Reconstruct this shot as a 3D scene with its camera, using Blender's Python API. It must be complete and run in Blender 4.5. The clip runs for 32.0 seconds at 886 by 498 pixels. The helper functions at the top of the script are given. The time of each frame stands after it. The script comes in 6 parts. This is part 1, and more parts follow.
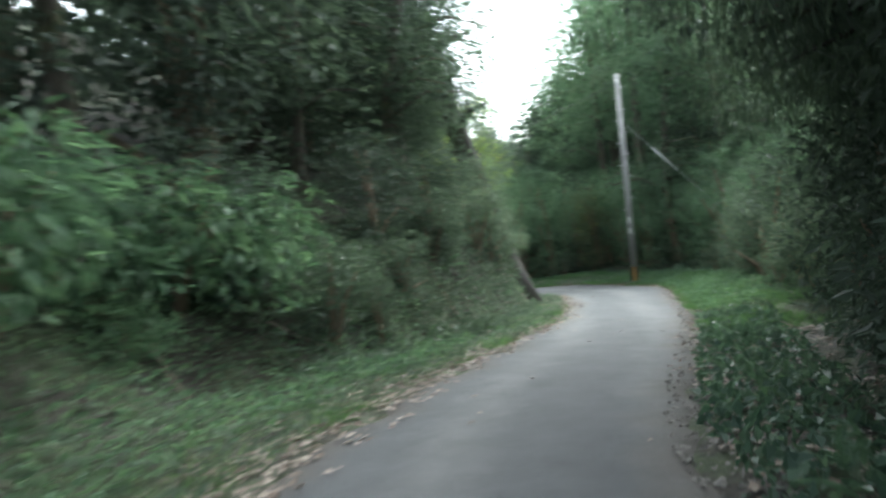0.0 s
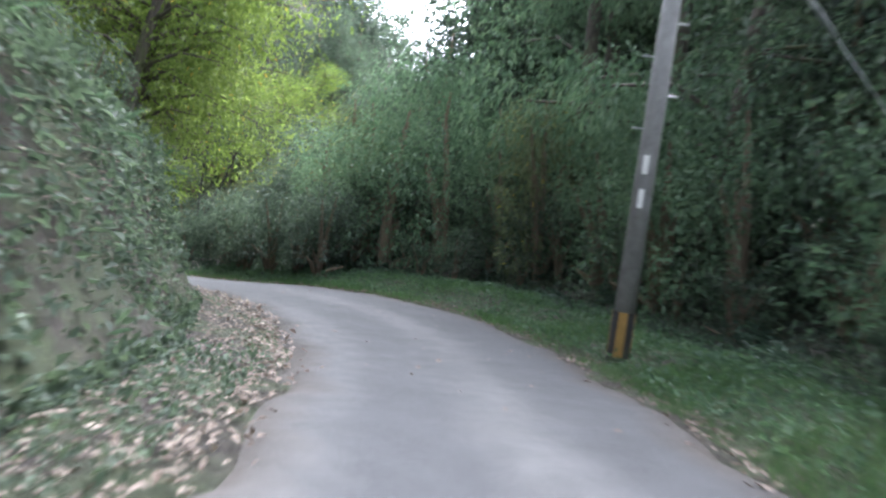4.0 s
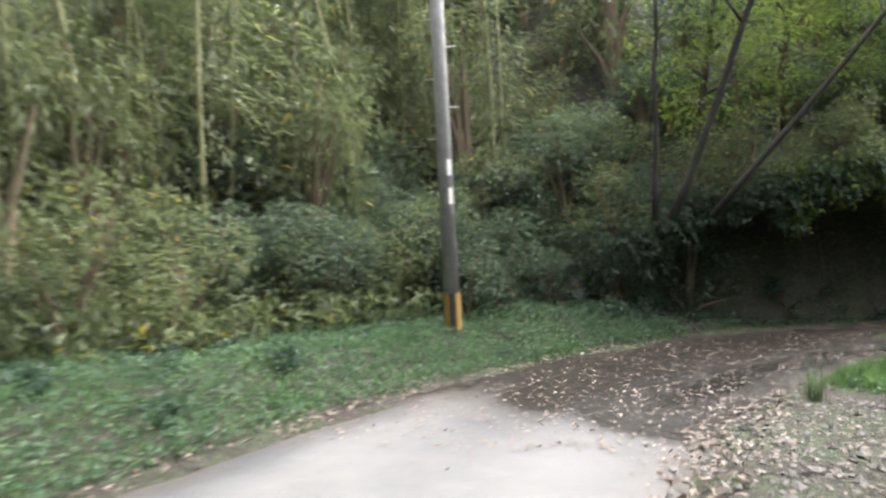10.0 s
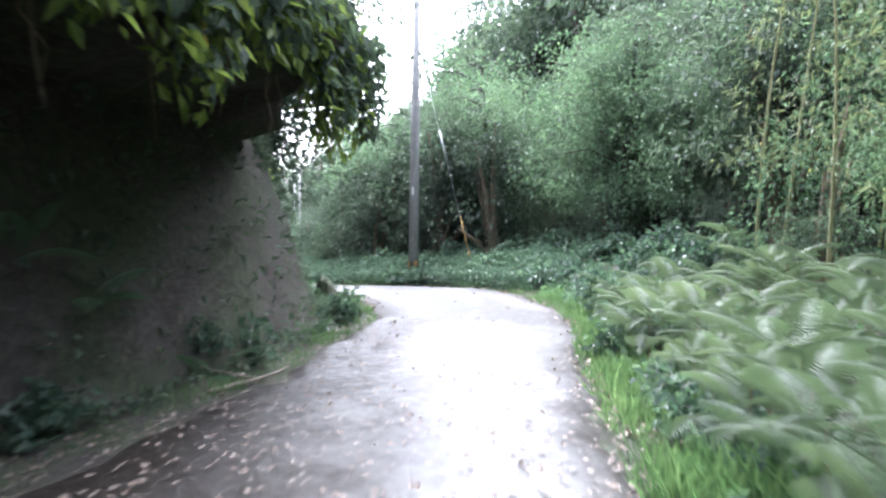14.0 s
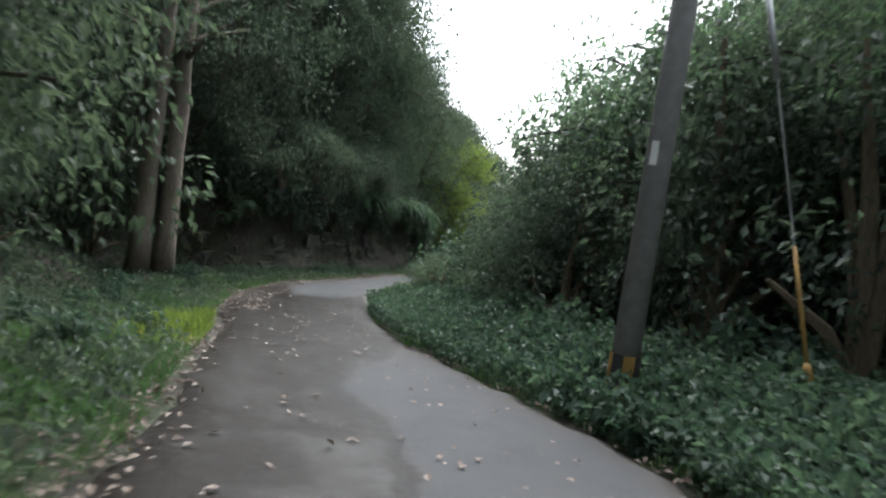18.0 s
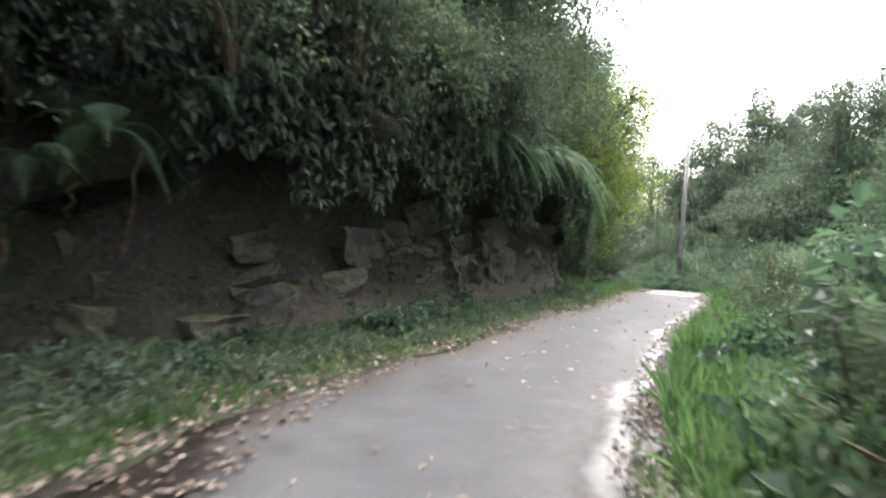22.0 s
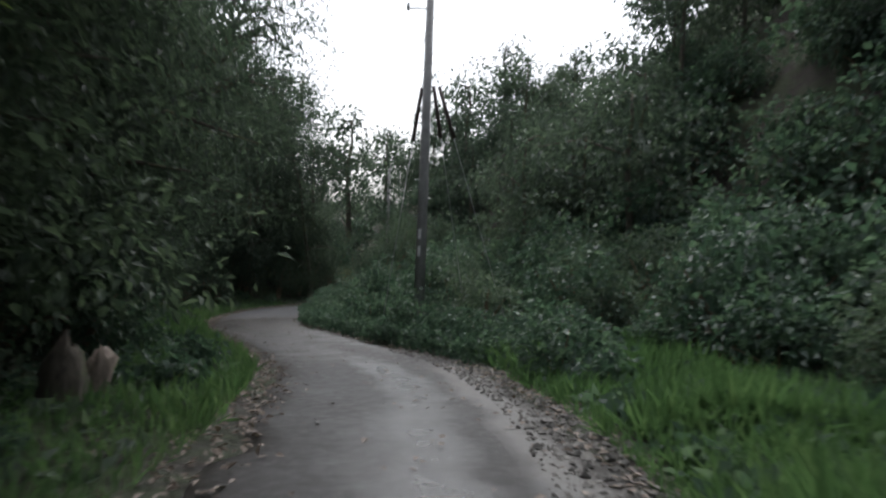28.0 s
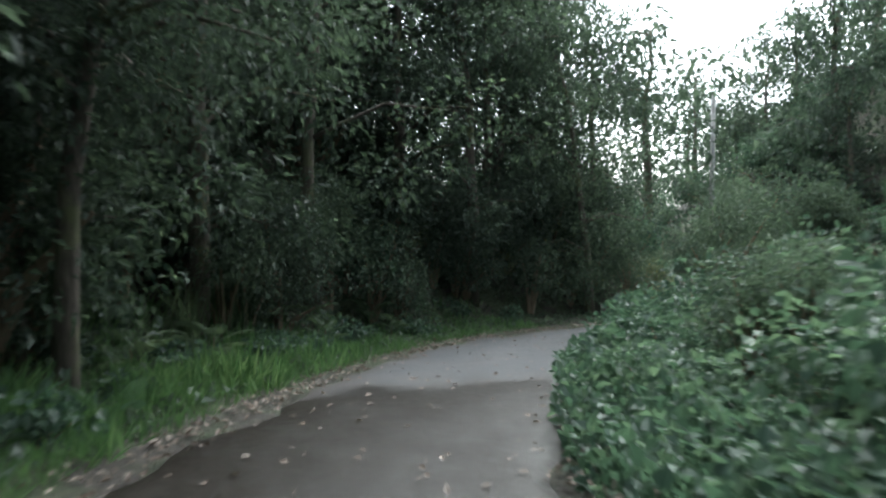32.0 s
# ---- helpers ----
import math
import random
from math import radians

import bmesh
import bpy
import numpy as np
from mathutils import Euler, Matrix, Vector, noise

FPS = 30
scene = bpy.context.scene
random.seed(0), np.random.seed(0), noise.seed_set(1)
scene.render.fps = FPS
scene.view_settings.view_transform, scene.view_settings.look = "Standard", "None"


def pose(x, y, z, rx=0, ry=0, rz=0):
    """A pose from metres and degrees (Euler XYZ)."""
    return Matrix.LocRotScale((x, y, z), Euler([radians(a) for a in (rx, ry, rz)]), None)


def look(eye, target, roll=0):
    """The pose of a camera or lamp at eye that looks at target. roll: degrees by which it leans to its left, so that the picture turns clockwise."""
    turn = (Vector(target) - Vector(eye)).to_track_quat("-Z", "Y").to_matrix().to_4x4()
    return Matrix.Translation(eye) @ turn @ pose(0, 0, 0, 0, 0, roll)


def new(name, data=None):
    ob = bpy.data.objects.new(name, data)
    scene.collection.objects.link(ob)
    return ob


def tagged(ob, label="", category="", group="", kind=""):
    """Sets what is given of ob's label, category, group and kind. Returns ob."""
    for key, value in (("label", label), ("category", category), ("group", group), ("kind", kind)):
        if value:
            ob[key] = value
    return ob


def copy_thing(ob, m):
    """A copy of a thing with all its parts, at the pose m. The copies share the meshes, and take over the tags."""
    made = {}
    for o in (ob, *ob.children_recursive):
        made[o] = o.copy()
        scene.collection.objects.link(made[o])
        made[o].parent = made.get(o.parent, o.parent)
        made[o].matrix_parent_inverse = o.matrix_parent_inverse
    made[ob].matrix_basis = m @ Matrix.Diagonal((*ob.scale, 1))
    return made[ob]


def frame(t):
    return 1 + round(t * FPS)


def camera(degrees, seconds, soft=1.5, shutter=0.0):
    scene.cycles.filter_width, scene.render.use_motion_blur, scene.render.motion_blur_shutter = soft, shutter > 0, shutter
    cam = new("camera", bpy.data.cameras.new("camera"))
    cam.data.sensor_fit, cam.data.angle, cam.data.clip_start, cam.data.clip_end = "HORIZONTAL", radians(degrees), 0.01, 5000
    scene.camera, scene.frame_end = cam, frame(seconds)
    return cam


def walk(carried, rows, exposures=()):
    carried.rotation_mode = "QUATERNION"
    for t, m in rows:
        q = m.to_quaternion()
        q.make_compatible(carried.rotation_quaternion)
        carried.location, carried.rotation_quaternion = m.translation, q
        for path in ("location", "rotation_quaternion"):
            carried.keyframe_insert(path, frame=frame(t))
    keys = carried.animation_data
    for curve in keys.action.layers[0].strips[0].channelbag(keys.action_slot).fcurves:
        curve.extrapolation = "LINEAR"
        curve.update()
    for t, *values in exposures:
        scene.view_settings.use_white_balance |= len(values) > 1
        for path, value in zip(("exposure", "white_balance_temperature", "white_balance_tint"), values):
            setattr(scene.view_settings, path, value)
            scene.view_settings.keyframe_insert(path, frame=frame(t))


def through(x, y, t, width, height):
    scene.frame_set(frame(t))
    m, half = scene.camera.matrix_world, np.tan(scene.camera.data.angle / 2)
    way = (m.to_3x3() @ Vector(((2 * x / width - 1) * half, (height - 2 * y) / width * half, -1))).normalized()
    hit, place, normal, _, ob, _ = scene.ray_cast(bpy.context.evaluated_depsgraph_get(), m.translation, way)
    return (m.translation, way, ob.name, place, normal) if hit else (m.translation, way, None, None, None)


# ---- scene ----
cam = camera(62.0, 32.0, soft=2.2, shutter=0.5)
PATH = [
    (0, (-5.811, -23.454, 3.385), (-5.742, -21.459, 3.27), -6.1),
    (0.5, (-5.586, -20.933, 3.129), (-5.207, -18.973, 3.014), -6.9),
    (1, (-5.083, -18.481, 2.923), (-4.595, -16.546, 2.791), -3.5),
    (1.5, (-4.286, -15.988, 2.709), (-3.794, -14.057, 2.548), 3.9),
    (2, (-3.419, -13.664, 2.493), (-2.882, -11.746, 2.315), 3.0),
    (2.5, (-2.55, -11.3, 2.3), (-2.027, -9.378, 2.122), 3.6),
    (4.5, (0.0, 0.0, 1.3), (0.001, 1.99, 1.099), 7.1),
    (5, (0.236, 2.596, 1.064), (0.004, 4.573, 0.873), 6.3),
    (5.5, (0.236, 5.192, 0.71), (-0.206, 7.132, 0.51), 7.5),
    (6, (-0.236, 7.552, 0.592), (-0.936, 9.417, 0.416), 7.1),
    (6.5, (-0.826, 9.794, 0.356), (-1.781, 11.543, 0.189), 5.7),
    (7, (-1.888, 11.918, 0.12), (-3.032, 13.549, -0.051), 3.0),
    (7.5, (-3.068, 13.806, -0.116), (-4.197, 15.45, -0.269), -1.2),
    (8, (-4.248, 15.576, -0.47), (-5.385, 17.219, -0.554), 0.4),
    (8.5, (-5.546, 17.228, -0.824), (-6.726, 18.818, -1.105), -5.6),
    (9, (-6.726, 18.998, -1.06), (-7.823, 20.657, -1.271), -6.4),
    (9.5, (-7.788, 20.532, -1.296), (-8.695, 22.305, -1.48), -5.2),
    (10, (-8.496, 22.066, -1.65), (-9.161, 23.949, -1.755), -3.0),
    (10.5, (-9.086, 23.718, -1.768), (-9.455, 25.679, -1.897), -3.8),
    (11, (-9.44, 25.488, -2.004), (-9.467, 27.481, -2.164), -4.6),
    (11.5, (-9.558, 27.14, -2.24), (-9.28, 29.114, -2.407), -4.6),
    (12, (-9.322, 28.91, -2.358), (-8.781, 30.825, -2.553), -2.2),
    (12.5, (-8.85, 30.68, -2.594), (-8.022, 32.49, -2.786), -1.2),
    (13, (-8.26, 32.332, -2.712), (-7.174, 34.005, -2.851), -1.5),
    (13.5, (-7.316, 33.866, -2.83), (-5.998, 35.356, -3.042), -1.0),
    (15.5, (-2.242, 38.822, -3.302), (-0.72, 40.117, -3.375), 2.6),
    (16, (-0.944, 40.002, -3.42), (0.383, 41.496, -3.507), 2.9),
    (16.5, (0.236, 41.3, -3.42), (0.935, 43.174, -3.389), 2.2),
    (17, (1.416, 42.48, -3.538), (2.084, 44.365, -3.576), 6.1),
    (17.5, (2.714, 43.896, -3.656), (3.564, 45.702, -3.781), 3.0),
    (18, (3.658, 45.312, -3.774), (4.516, 47.111, -3.94), 8.3),
    (18.5, (4.602, 46.846, -4.01), (5.375, 48.68, -4.211), 6.4),
    (19, (5.31, 48.616, -4.246), (5.941, 50.501, -4.465), 4.6),
    (19.5, (5.9, 50.504, -4.482), (6.501, 52.398, -4.712), 1.8),
    (20, (6.49, 52.628, -4.718), (7.093, 54.528, -4.878), 1.3),
    (20.5, (6.962, 54.634, -4.954), (7.484, 56.564, -5.024), 0.7),
    (21, (7.434, 56.758, -5.19), (7.971, 58.681, -5.309), -1.8),
    (21.5, (7.906, 59.0, -5.426), (8.482, 60.91, -5.572), -0.2),
    (22, (8.496, 61.36, -5.662), (9.163, 63.241, -5.798), 3.2),
    (22.5, (9.322, 63.484, -5.78), (10.154, 65.302, -5.815), -0.4),
    (23, (10.384, 65.608, -5.898), (11.393, 67.335, -5.891), -2.0),
    (23.5, (11.682, 67.496, -6.016), (12.891, 69.089, -6.019), -2.9),
    (24, (13.098, 69.384, -6.134), (14.448, 70.858, -6.197), -0.7),
    (24.5, (14.632, 71.154, -6.252), (16.014, 72.599, -6.266), 3.1),
    (26.5, (21.004, 77.998, -6.842), (22.325, 79.499, -6.898), 1.7),
    (27, (22.538, 79.886, -6.96), (23.833, 81.405, -7.086), 1.0),
    (27.5, (24.072, 81.774, -7.196), (25.358, 83.306, -7.21), 2.7),
    (28, (25.606, 83.544, -7.432), (26.855, 85.104, -7.509), 2.2),
    (28.5, (27.14, 85.432, -7.668), (28.349, 87.021, -7.786), 2.7),
    (29, (28.438, 87.438, -7.786), (29.564, 89.088, -7.887), 4.1),
    (29.5, (29.854, 89.444, -8.022), (30.805, 91.2, -8.14), 3.9),
    (30, (31.034, 91.568, -8.258), (31.894, 93.368, -8.401), 3.5),
    (30.5, (32.214, 93.692, -8.612), (32.975, 95.539, -8.706), 6.4),
    (31, (33.158, 96.052, -8.848), (33.825, 97.932, -8.984), 3.5),
    (31.5, (34.102, 98.412, -9.084), (34.725, 100.31, -9.185), 3.2),
    (32, (34.928, 100.772, -9.32), (35.523, 102.68, -9.4), 0.3),
]
EXPOSURES = [(0, 2.92, 6000, 1), (1, 2.87, 5750, 6), (5, 3.45, 5850, 15), (6, 3.3, 5750, 13), (7, 3.25, 5850, 19), (8, 2.84, 5900, 24), (9, 2.65, 6400, 16), (10, 3.14, 6550, 13), (11, 3.62, 6000, 12), (12, 3.89, 6000, 17), (13, 3.89, 5850, 17), (16, 2.92, 5700, 16), (17.5, 2.22, 6100, 11), (19, 1.95, 6400, 7), (20, 2.35, 6900, 9), (21, 2.79, 6800, 10), (23, 3.07, 6350, 17), (24.5, 2.32, 6150, 15), (27, 1.32, 6250, 12), (28, 0.92, 6200, 11), (30, 0.85, 6250, 12), (31, 1.45, 6450, 5), (32, 2.22, 6000, 3)]
walk(cam, [(t, look(eye, target, roll)) for t, eye, target, roll in PATH], EXPOSURES)

# ---- light: overcast sky, one wide soft sun ----
SUN_ELEVATION, SUN_YAW = 58.0, -38.0
world = bpy.data.worlds.new("overcast_sky")
scene.world = world
world.use_nodes = True
wn, wl = world.node_tree.nodes, world.node_tree.links
sky = wn.new("ShaderNodeTexSky")
sky.sky_type, sky.sun_disc = "NISHITA", False
sky.sun_elevation, sky.sun_rotation = radians(SUN_ELEVATION), radians(-SUN_YAW)
sky.air_density, sky.dust_density = 1.0, 4.0
veil = wn.new("ShaderNodeHueSaturation")
veil.inputs["Saturation"].default_value = 0.22
wl.new(sky.outputs["Color"], veil.inputs["Color"])
wl.new(veil.outputs["Color"], wn["Background"].inputs["Color"])
wn["Background"].inputs["Strength"].default_value = 0.15
sun_data = bpy.data.lights.new("sun", "SUN")
sun_data.energy, sun_data.angle, sun_data.color = 1.2, radians(60), (1.0, 0.97, 0.92)
sun = new("sun", sun_data)
sun_dir = Vector((-math.sin(radians(SUN_YAW)) * math.cos(radians(SUN_ELEVATION)), math.cos(radians(SUN_YAW)) * math.cos(radians(SUN_ELEVATION)), math.sin(radians(SUN_ELEVATION))))
sun.matrix_world = look(sun_dir * 100, (0, 0, 0))

# ---- materials ----
MATS = {}


def material(name):
    m = bpy.data.materials.new(name)
    m.use_nodes = True
    MATS[name] = m
    return m, m.node_tree.nodes, m.node_tree.links, m.node_tree.nodes["Principled BSDF"]


def noise_tex(n, l, scale, detail=4.0, coord=None, rough=0.6):
    tex = n.new("ShaderNodeTexNoise")
    tex.inputs["Scale"].default_value, tex.inputs["Detail"].default_value, tex.inputs["Roughness"].default_value = scale, detail, rough
    if coord is not None:
        l.new(coord, tex.inputs["Vector"])
    return tex.outputs["Fac"]


def ramp(n, l, fac, stops):
    r = n.new("ShaderNodeValToRGB")
    while len(r.color_ramp.elements) < len(stops):
        r.color_ramp.elements.new(0.5)
    for e, (p, c) in zip(r.color_ramp.elements, stops):
        e.position, e.color = p, (*c, 1)
    l.new(fac, r.inputs["Fac"])
    return r.outputs["Color"]


def mix(n, l, fac, a, b, blend="MIX"):
    m = n.new("ShaderNodeMix")
    m.data_type, m.blend_type = "RGBA", blend
    for value, sock in ((fac, m.inputs[0]), (a, m.inputs[6]), (b, m.inputs[7])):
        if isinstance(value, (float, int)):
            sock.default_value = value
        elif isinstance(value, tuple):
            sock.default_value = (*value, 1)
        else:
            l.new(value, sock)
    return m.outputs[2]


def calc(n, l, op, a, b=0.0, clamp=False):
    m = n.new("ShaderNodeMath")
    m.operation, m.use_clamp = op, clamp
    for value, sock in ((a, m.inputs[0]), (b, m.inputs[1])):
        if isinstance(value, (float, int)):
            sock.default_value = value
        else:
            l.new(value, sock)
    return m.outputs[0]


def bump(n, l, b, height, strength, distance=0.02):
    k = n.new("ShaderNodeBump")
    k.inputs["Strength"].default_value, k.inputs["Distance"].default_value = strength, distance
    l.new(height, k.inputs["Height"])
    l.new(k.outputs["Normal"], b.inputs["Normal"])


def place_coord(n):
    return n.new("ShaderNodeNewGeometry").outputs["Position"]


def greyed(c, keep):
    lum = 0.3 * c[0] + 0.6 * c[1] + 0.1 * c[2]
    return tuple(lum + keep * (x - lum) for x in c)


def leaf_material(name, dark, mid, light, rough=0.55, through=0.5, yellow=0.0, keep=0.7):
    dark, mid, light = (greyed(c, keep) for c in (dark, mid, light))
    m, n, l, b = material(name)
    geo = n.new("ShaderNodeNewGeometry")
    info = n.new("ShaderNodeObjectInfo")
    big = noise_tex(n, l, 0.35, 2.0, geo.outputs["Position"])
    v = calc(n, l, "ADD", calc(n, l, "MULTIPLY", geo.outputs["Random Per Island"], 0.55), calc(n, l, "MULTIPLY", info.outputs["Random"], 0.2))
    v = calc(n, l, "ADD", v, calc(n, l, "MULTIPLY", calc(n, l, "SUBTRACT", big, 0.35), 0.7), True)
    col = ramp(n, l, v, [(0.05, dark), (0.5, mid), (0.95, light)])
    if yellow > 0:
        pick = calc(n, l, "GREATER_THAN", geo.outputs["Random Per Island"], 1.0 - yellow)
        col = mix(n, l, pick, col, (0.35, 0.28, 0.06))
    l.new(col, b.inputs["Base Color"])
    b.inputs["Roughness"].default_value = rough
    b.inputs["Specular IOR Level"].default_value = 0.28
    tr = n.new("ShaderNodeBsdfTranslucent")
    l.new(mix(n, l, 1.0, col, (1.1, 1.12, 0.85), "MULTIPLY"), tr.inputs["Color"])
    mx = n.new("ShaderNodeMixShader")
    mx.inputs[0].default_value = through
    l.new(b.outputs[0], mx.inputs[1])
    l.new(tr.outputs[0], mx.inputs[2])
    l.new(mx.outputs[0], n["Material Output"].inputs["Surface"])
    return m


LEAF_DARK = leaf_material("evergreen_leaf", (0.022, 0.04, 0.028), (0.042, 0.074, 0.052), (0.085, 0.13, 0.09))
LEAF_MID = leaf_material("broad_leaf", (0.028, 0.054, 0.034), (0.055, 0.096, 0.06), (0.1, 0.155, 0.09))
LEAF_FRESH = leaf_material("fresh_leaf", (0.04, 0.085, 0.05), (0.08, 0.15, 0.085), (0.15, 0.23, 0.13), through=0.45, keep=0.85)
LEAF_YELLOW = leaf_material("sunlit_leaf", (0.075, 0.115, 0.028), (0.13, 0.185, 0.045), (0.21, 0.27, 0.08), through=0.6, yellow=0.01, keep=1.00)
LEAF_BAMBOO = leaf_material("bamboo_leaf", (0.05, 0.072, 0.034), (0.092, 0.12, 0.056), (0.17, 0.2, 0.095), through=0.5, yellow=0.012, keep=0.85)
LEAF_FERN = leaf_material("fern_leaf", (0.034, 0.075, 0.044), (0.065, 0.125, 0.07), (0.12, 0.2, 0.105), rough=0.6, keep=0.90)
LEAF_BRACKEN = leaf_material("bracken_leaf", (0.034, 0.062, 0.034), (0.062, 0.1, 0.054), (0.12, 0.165, 0.088), through=0.5, keep=0.85)
LEAF_KUDZU = leaf_material("vine_leaf", (0.022, 0.046, 0.036), (0.045, 0.082, 0.058), (0.095, 0.145, 0.1), rough=0.45, keep=0.95)
LEAF_GRASS = leaf_material("grass_blade", (0.035, 0.085, 0.028), (0.065, 0.14, 0.05), (0.125, 0.21, 0.08), rough=0.5, keep=0.85)
LEAF_AUTUMN = leaf_material("autumn_leaf", (0.16, 0.1, 0.03), (0.28, 0.2, 0.05), (0.4, 0.32, 0.1), yellow=0.2, keep=1.00)
LEAF_LITTER = leaf_material("fallen_leaf", (0.06, 0.045, 0.036), (0.12, 0.09, 0.07), (0.26, 0.215, 0.18), rough=0.6, through=0.1, keep=0.90)


def bark_material(name, a, b_, moss):
    m, n, l, b = material(name)
    co = n.new("ShaderNodeTexCoord").outputs["Object"]
    stretch = n.new("ShaderNodeMapping")
    stretch.inputs["Scale"].default_value = (9, 9, 1.6)
    l.new(co, stretch.inputs["Vector"])
    grain = noise_tex(n, l, 3.0, 6.0, stretch.outputs[0])
    col = ramp(n, l, grain, [(0.3, a), (0.7, b_)])
    patch = ramp(n, l, noise_tex(n, l, 1.6, 4.0, co), [(0.5, (0, 0, 0)), (0.62, (1, 1, 1))])
    col = mix(n, l, calc(n, l, "MULTIPLY", patch, moss), col, (0.09, 0.12, 0.035))
    l.new(col, b.inputs["Base Color"])
    b.inputs["Roughness"].default_value = 0.9
    bump(n, l, b, grain, 0.6, 0.03)
    return m


BARK = bark_material("bark", (0.03, 0.025, 0.02), (0.1, 0.085, 0.068), 0.5)
BARK_PALE = bark_material("cedar_bark", (0.09, 0.073, 0.06), (0.22, 0.18, 0.15), 0.4)
BAMBOO = bark_material("bamboo_culm", (0.13, 0.14, 0.06), (0.26, 0.25, 0.13), 0.2)
# the same bark in a much darker tone throughout
BARK_DARK = bark_material("dark_bark", (0.008, 0.007, 0.006), (0.028, 0.024, 0.019), 0.15)
STEM = bark_material("stem", (0.07, 0.055, 0.035), (0.16, 0.12, 0.08), 0.2)


def soil_material():
    m, n, l, b = material("forest_floor")
    p = place_coord(n)
    fine, coarse = noise_tex(n, l, 14.0, 8.0, p, 0.7), noise_tex(n, l, 1.1, 7.0, p, 0.65)
    col = ramp(n, l, fine, [(0.3, (0.011, 0.009, 0.007)), (0.52, (0.03, 0.025, 0.019)), (0.78, (0.085, 0.07, 0.052))])
    green = ramp(n, l, coarse, [(0.42, (0, 0, 0)), (0.58, (1, 1, 1))])
    moss = ramp(n, l, fine, [(0.3, (0.014, 0.026, 0.008)), (0.55, (0.035, 0.055, 0.018)), (0.75, (0.065, 0.09, 0.03))])
    cut = n.new("ShaderNodeAttribute")
    cut.attribute_name = "cut"
    # exposed earth of the cuts, its colour also lightened in place of haze
    bare = ramp(n, l, fine, [(0.3, (0.03, 0.026, 0.021)), (0.55, (0.07, 0.061, 0.05)), (0.78, (0.14, 0.125, 0.105))])
    col = mix(n, l, cut.outputs["Fac"], col, bare)
    l.new(mix(n, l, calc(n, l, "MULTIPLY", green, calc(n, l, "SUBTRACT", 0.8, calc(n, l, "MULTIPLY", cut.outputs["Fac"], 0.5))), col, moss), b.inputs["Base Color"])
    b.inputs["Roughness"].default_value = 0.95
    bump(n, l, b, calc(n, l, "ADD", fine, calc(n, l, "MULTIPLY", coarse, 1.5)), 1.0, 0.12)
    return m


SOIL = soil_material()


def rock_material(name="mossy_rock", share=0.8, moss_a=(0.035, 0.05, 0.015), moss_b=(0.11, 0.13, 0.04), base=0.0):
    m, n, l, b = material(name)
    p = place_coord(n)
    fine, coarse = noise_tex(n, l, 9.0, 8.0, p, 0.65), noise_tex(n, l, 1.3, 5.0, p)
    col = ramp(n, l, fine, [(0.3, (0.022, 0.02, 0.018)), (0.55, (0.06, 0.055, 0.05)), (0.8, (0.15, 0.14, 0.13))])
    geo = n.new("ShaderNodeNewGeometry")
    up = n.new("ShaderNodeSeparateXYZ")
    l.new(geo.outputs["Normal"], up.inputs[0])
    mossy = calc(n, l, "ADD", calc(n, l, "ADD", calc(n, l, "MULTIPLY", up.outputs["Z"], 0.5), base), calc(n, l, "MULTIPLY", calc(n, l, "SUBTRACT", coarse, 0.45), 3.0), True)
    moss = ramp(n, l, fine, [(0.3, moss_a), (0.7, moss_b)])
    l.new(mix(n, l, calc(n, l, "MULTIPLY", mossy, share), col, moss), b.inputs["Base Color"])
    b.inputs["Roughness"].default_value = 0.85
    bump(n, l, b, fine, 0.7, 0.06)
    return m


ROCK = rock_material()
MOSS_ROCK = rock_material("moss_covered_rock", 1.0, (0.022, 0.028, 0.013), (0.05, 0.066, 0.026), 0.7)


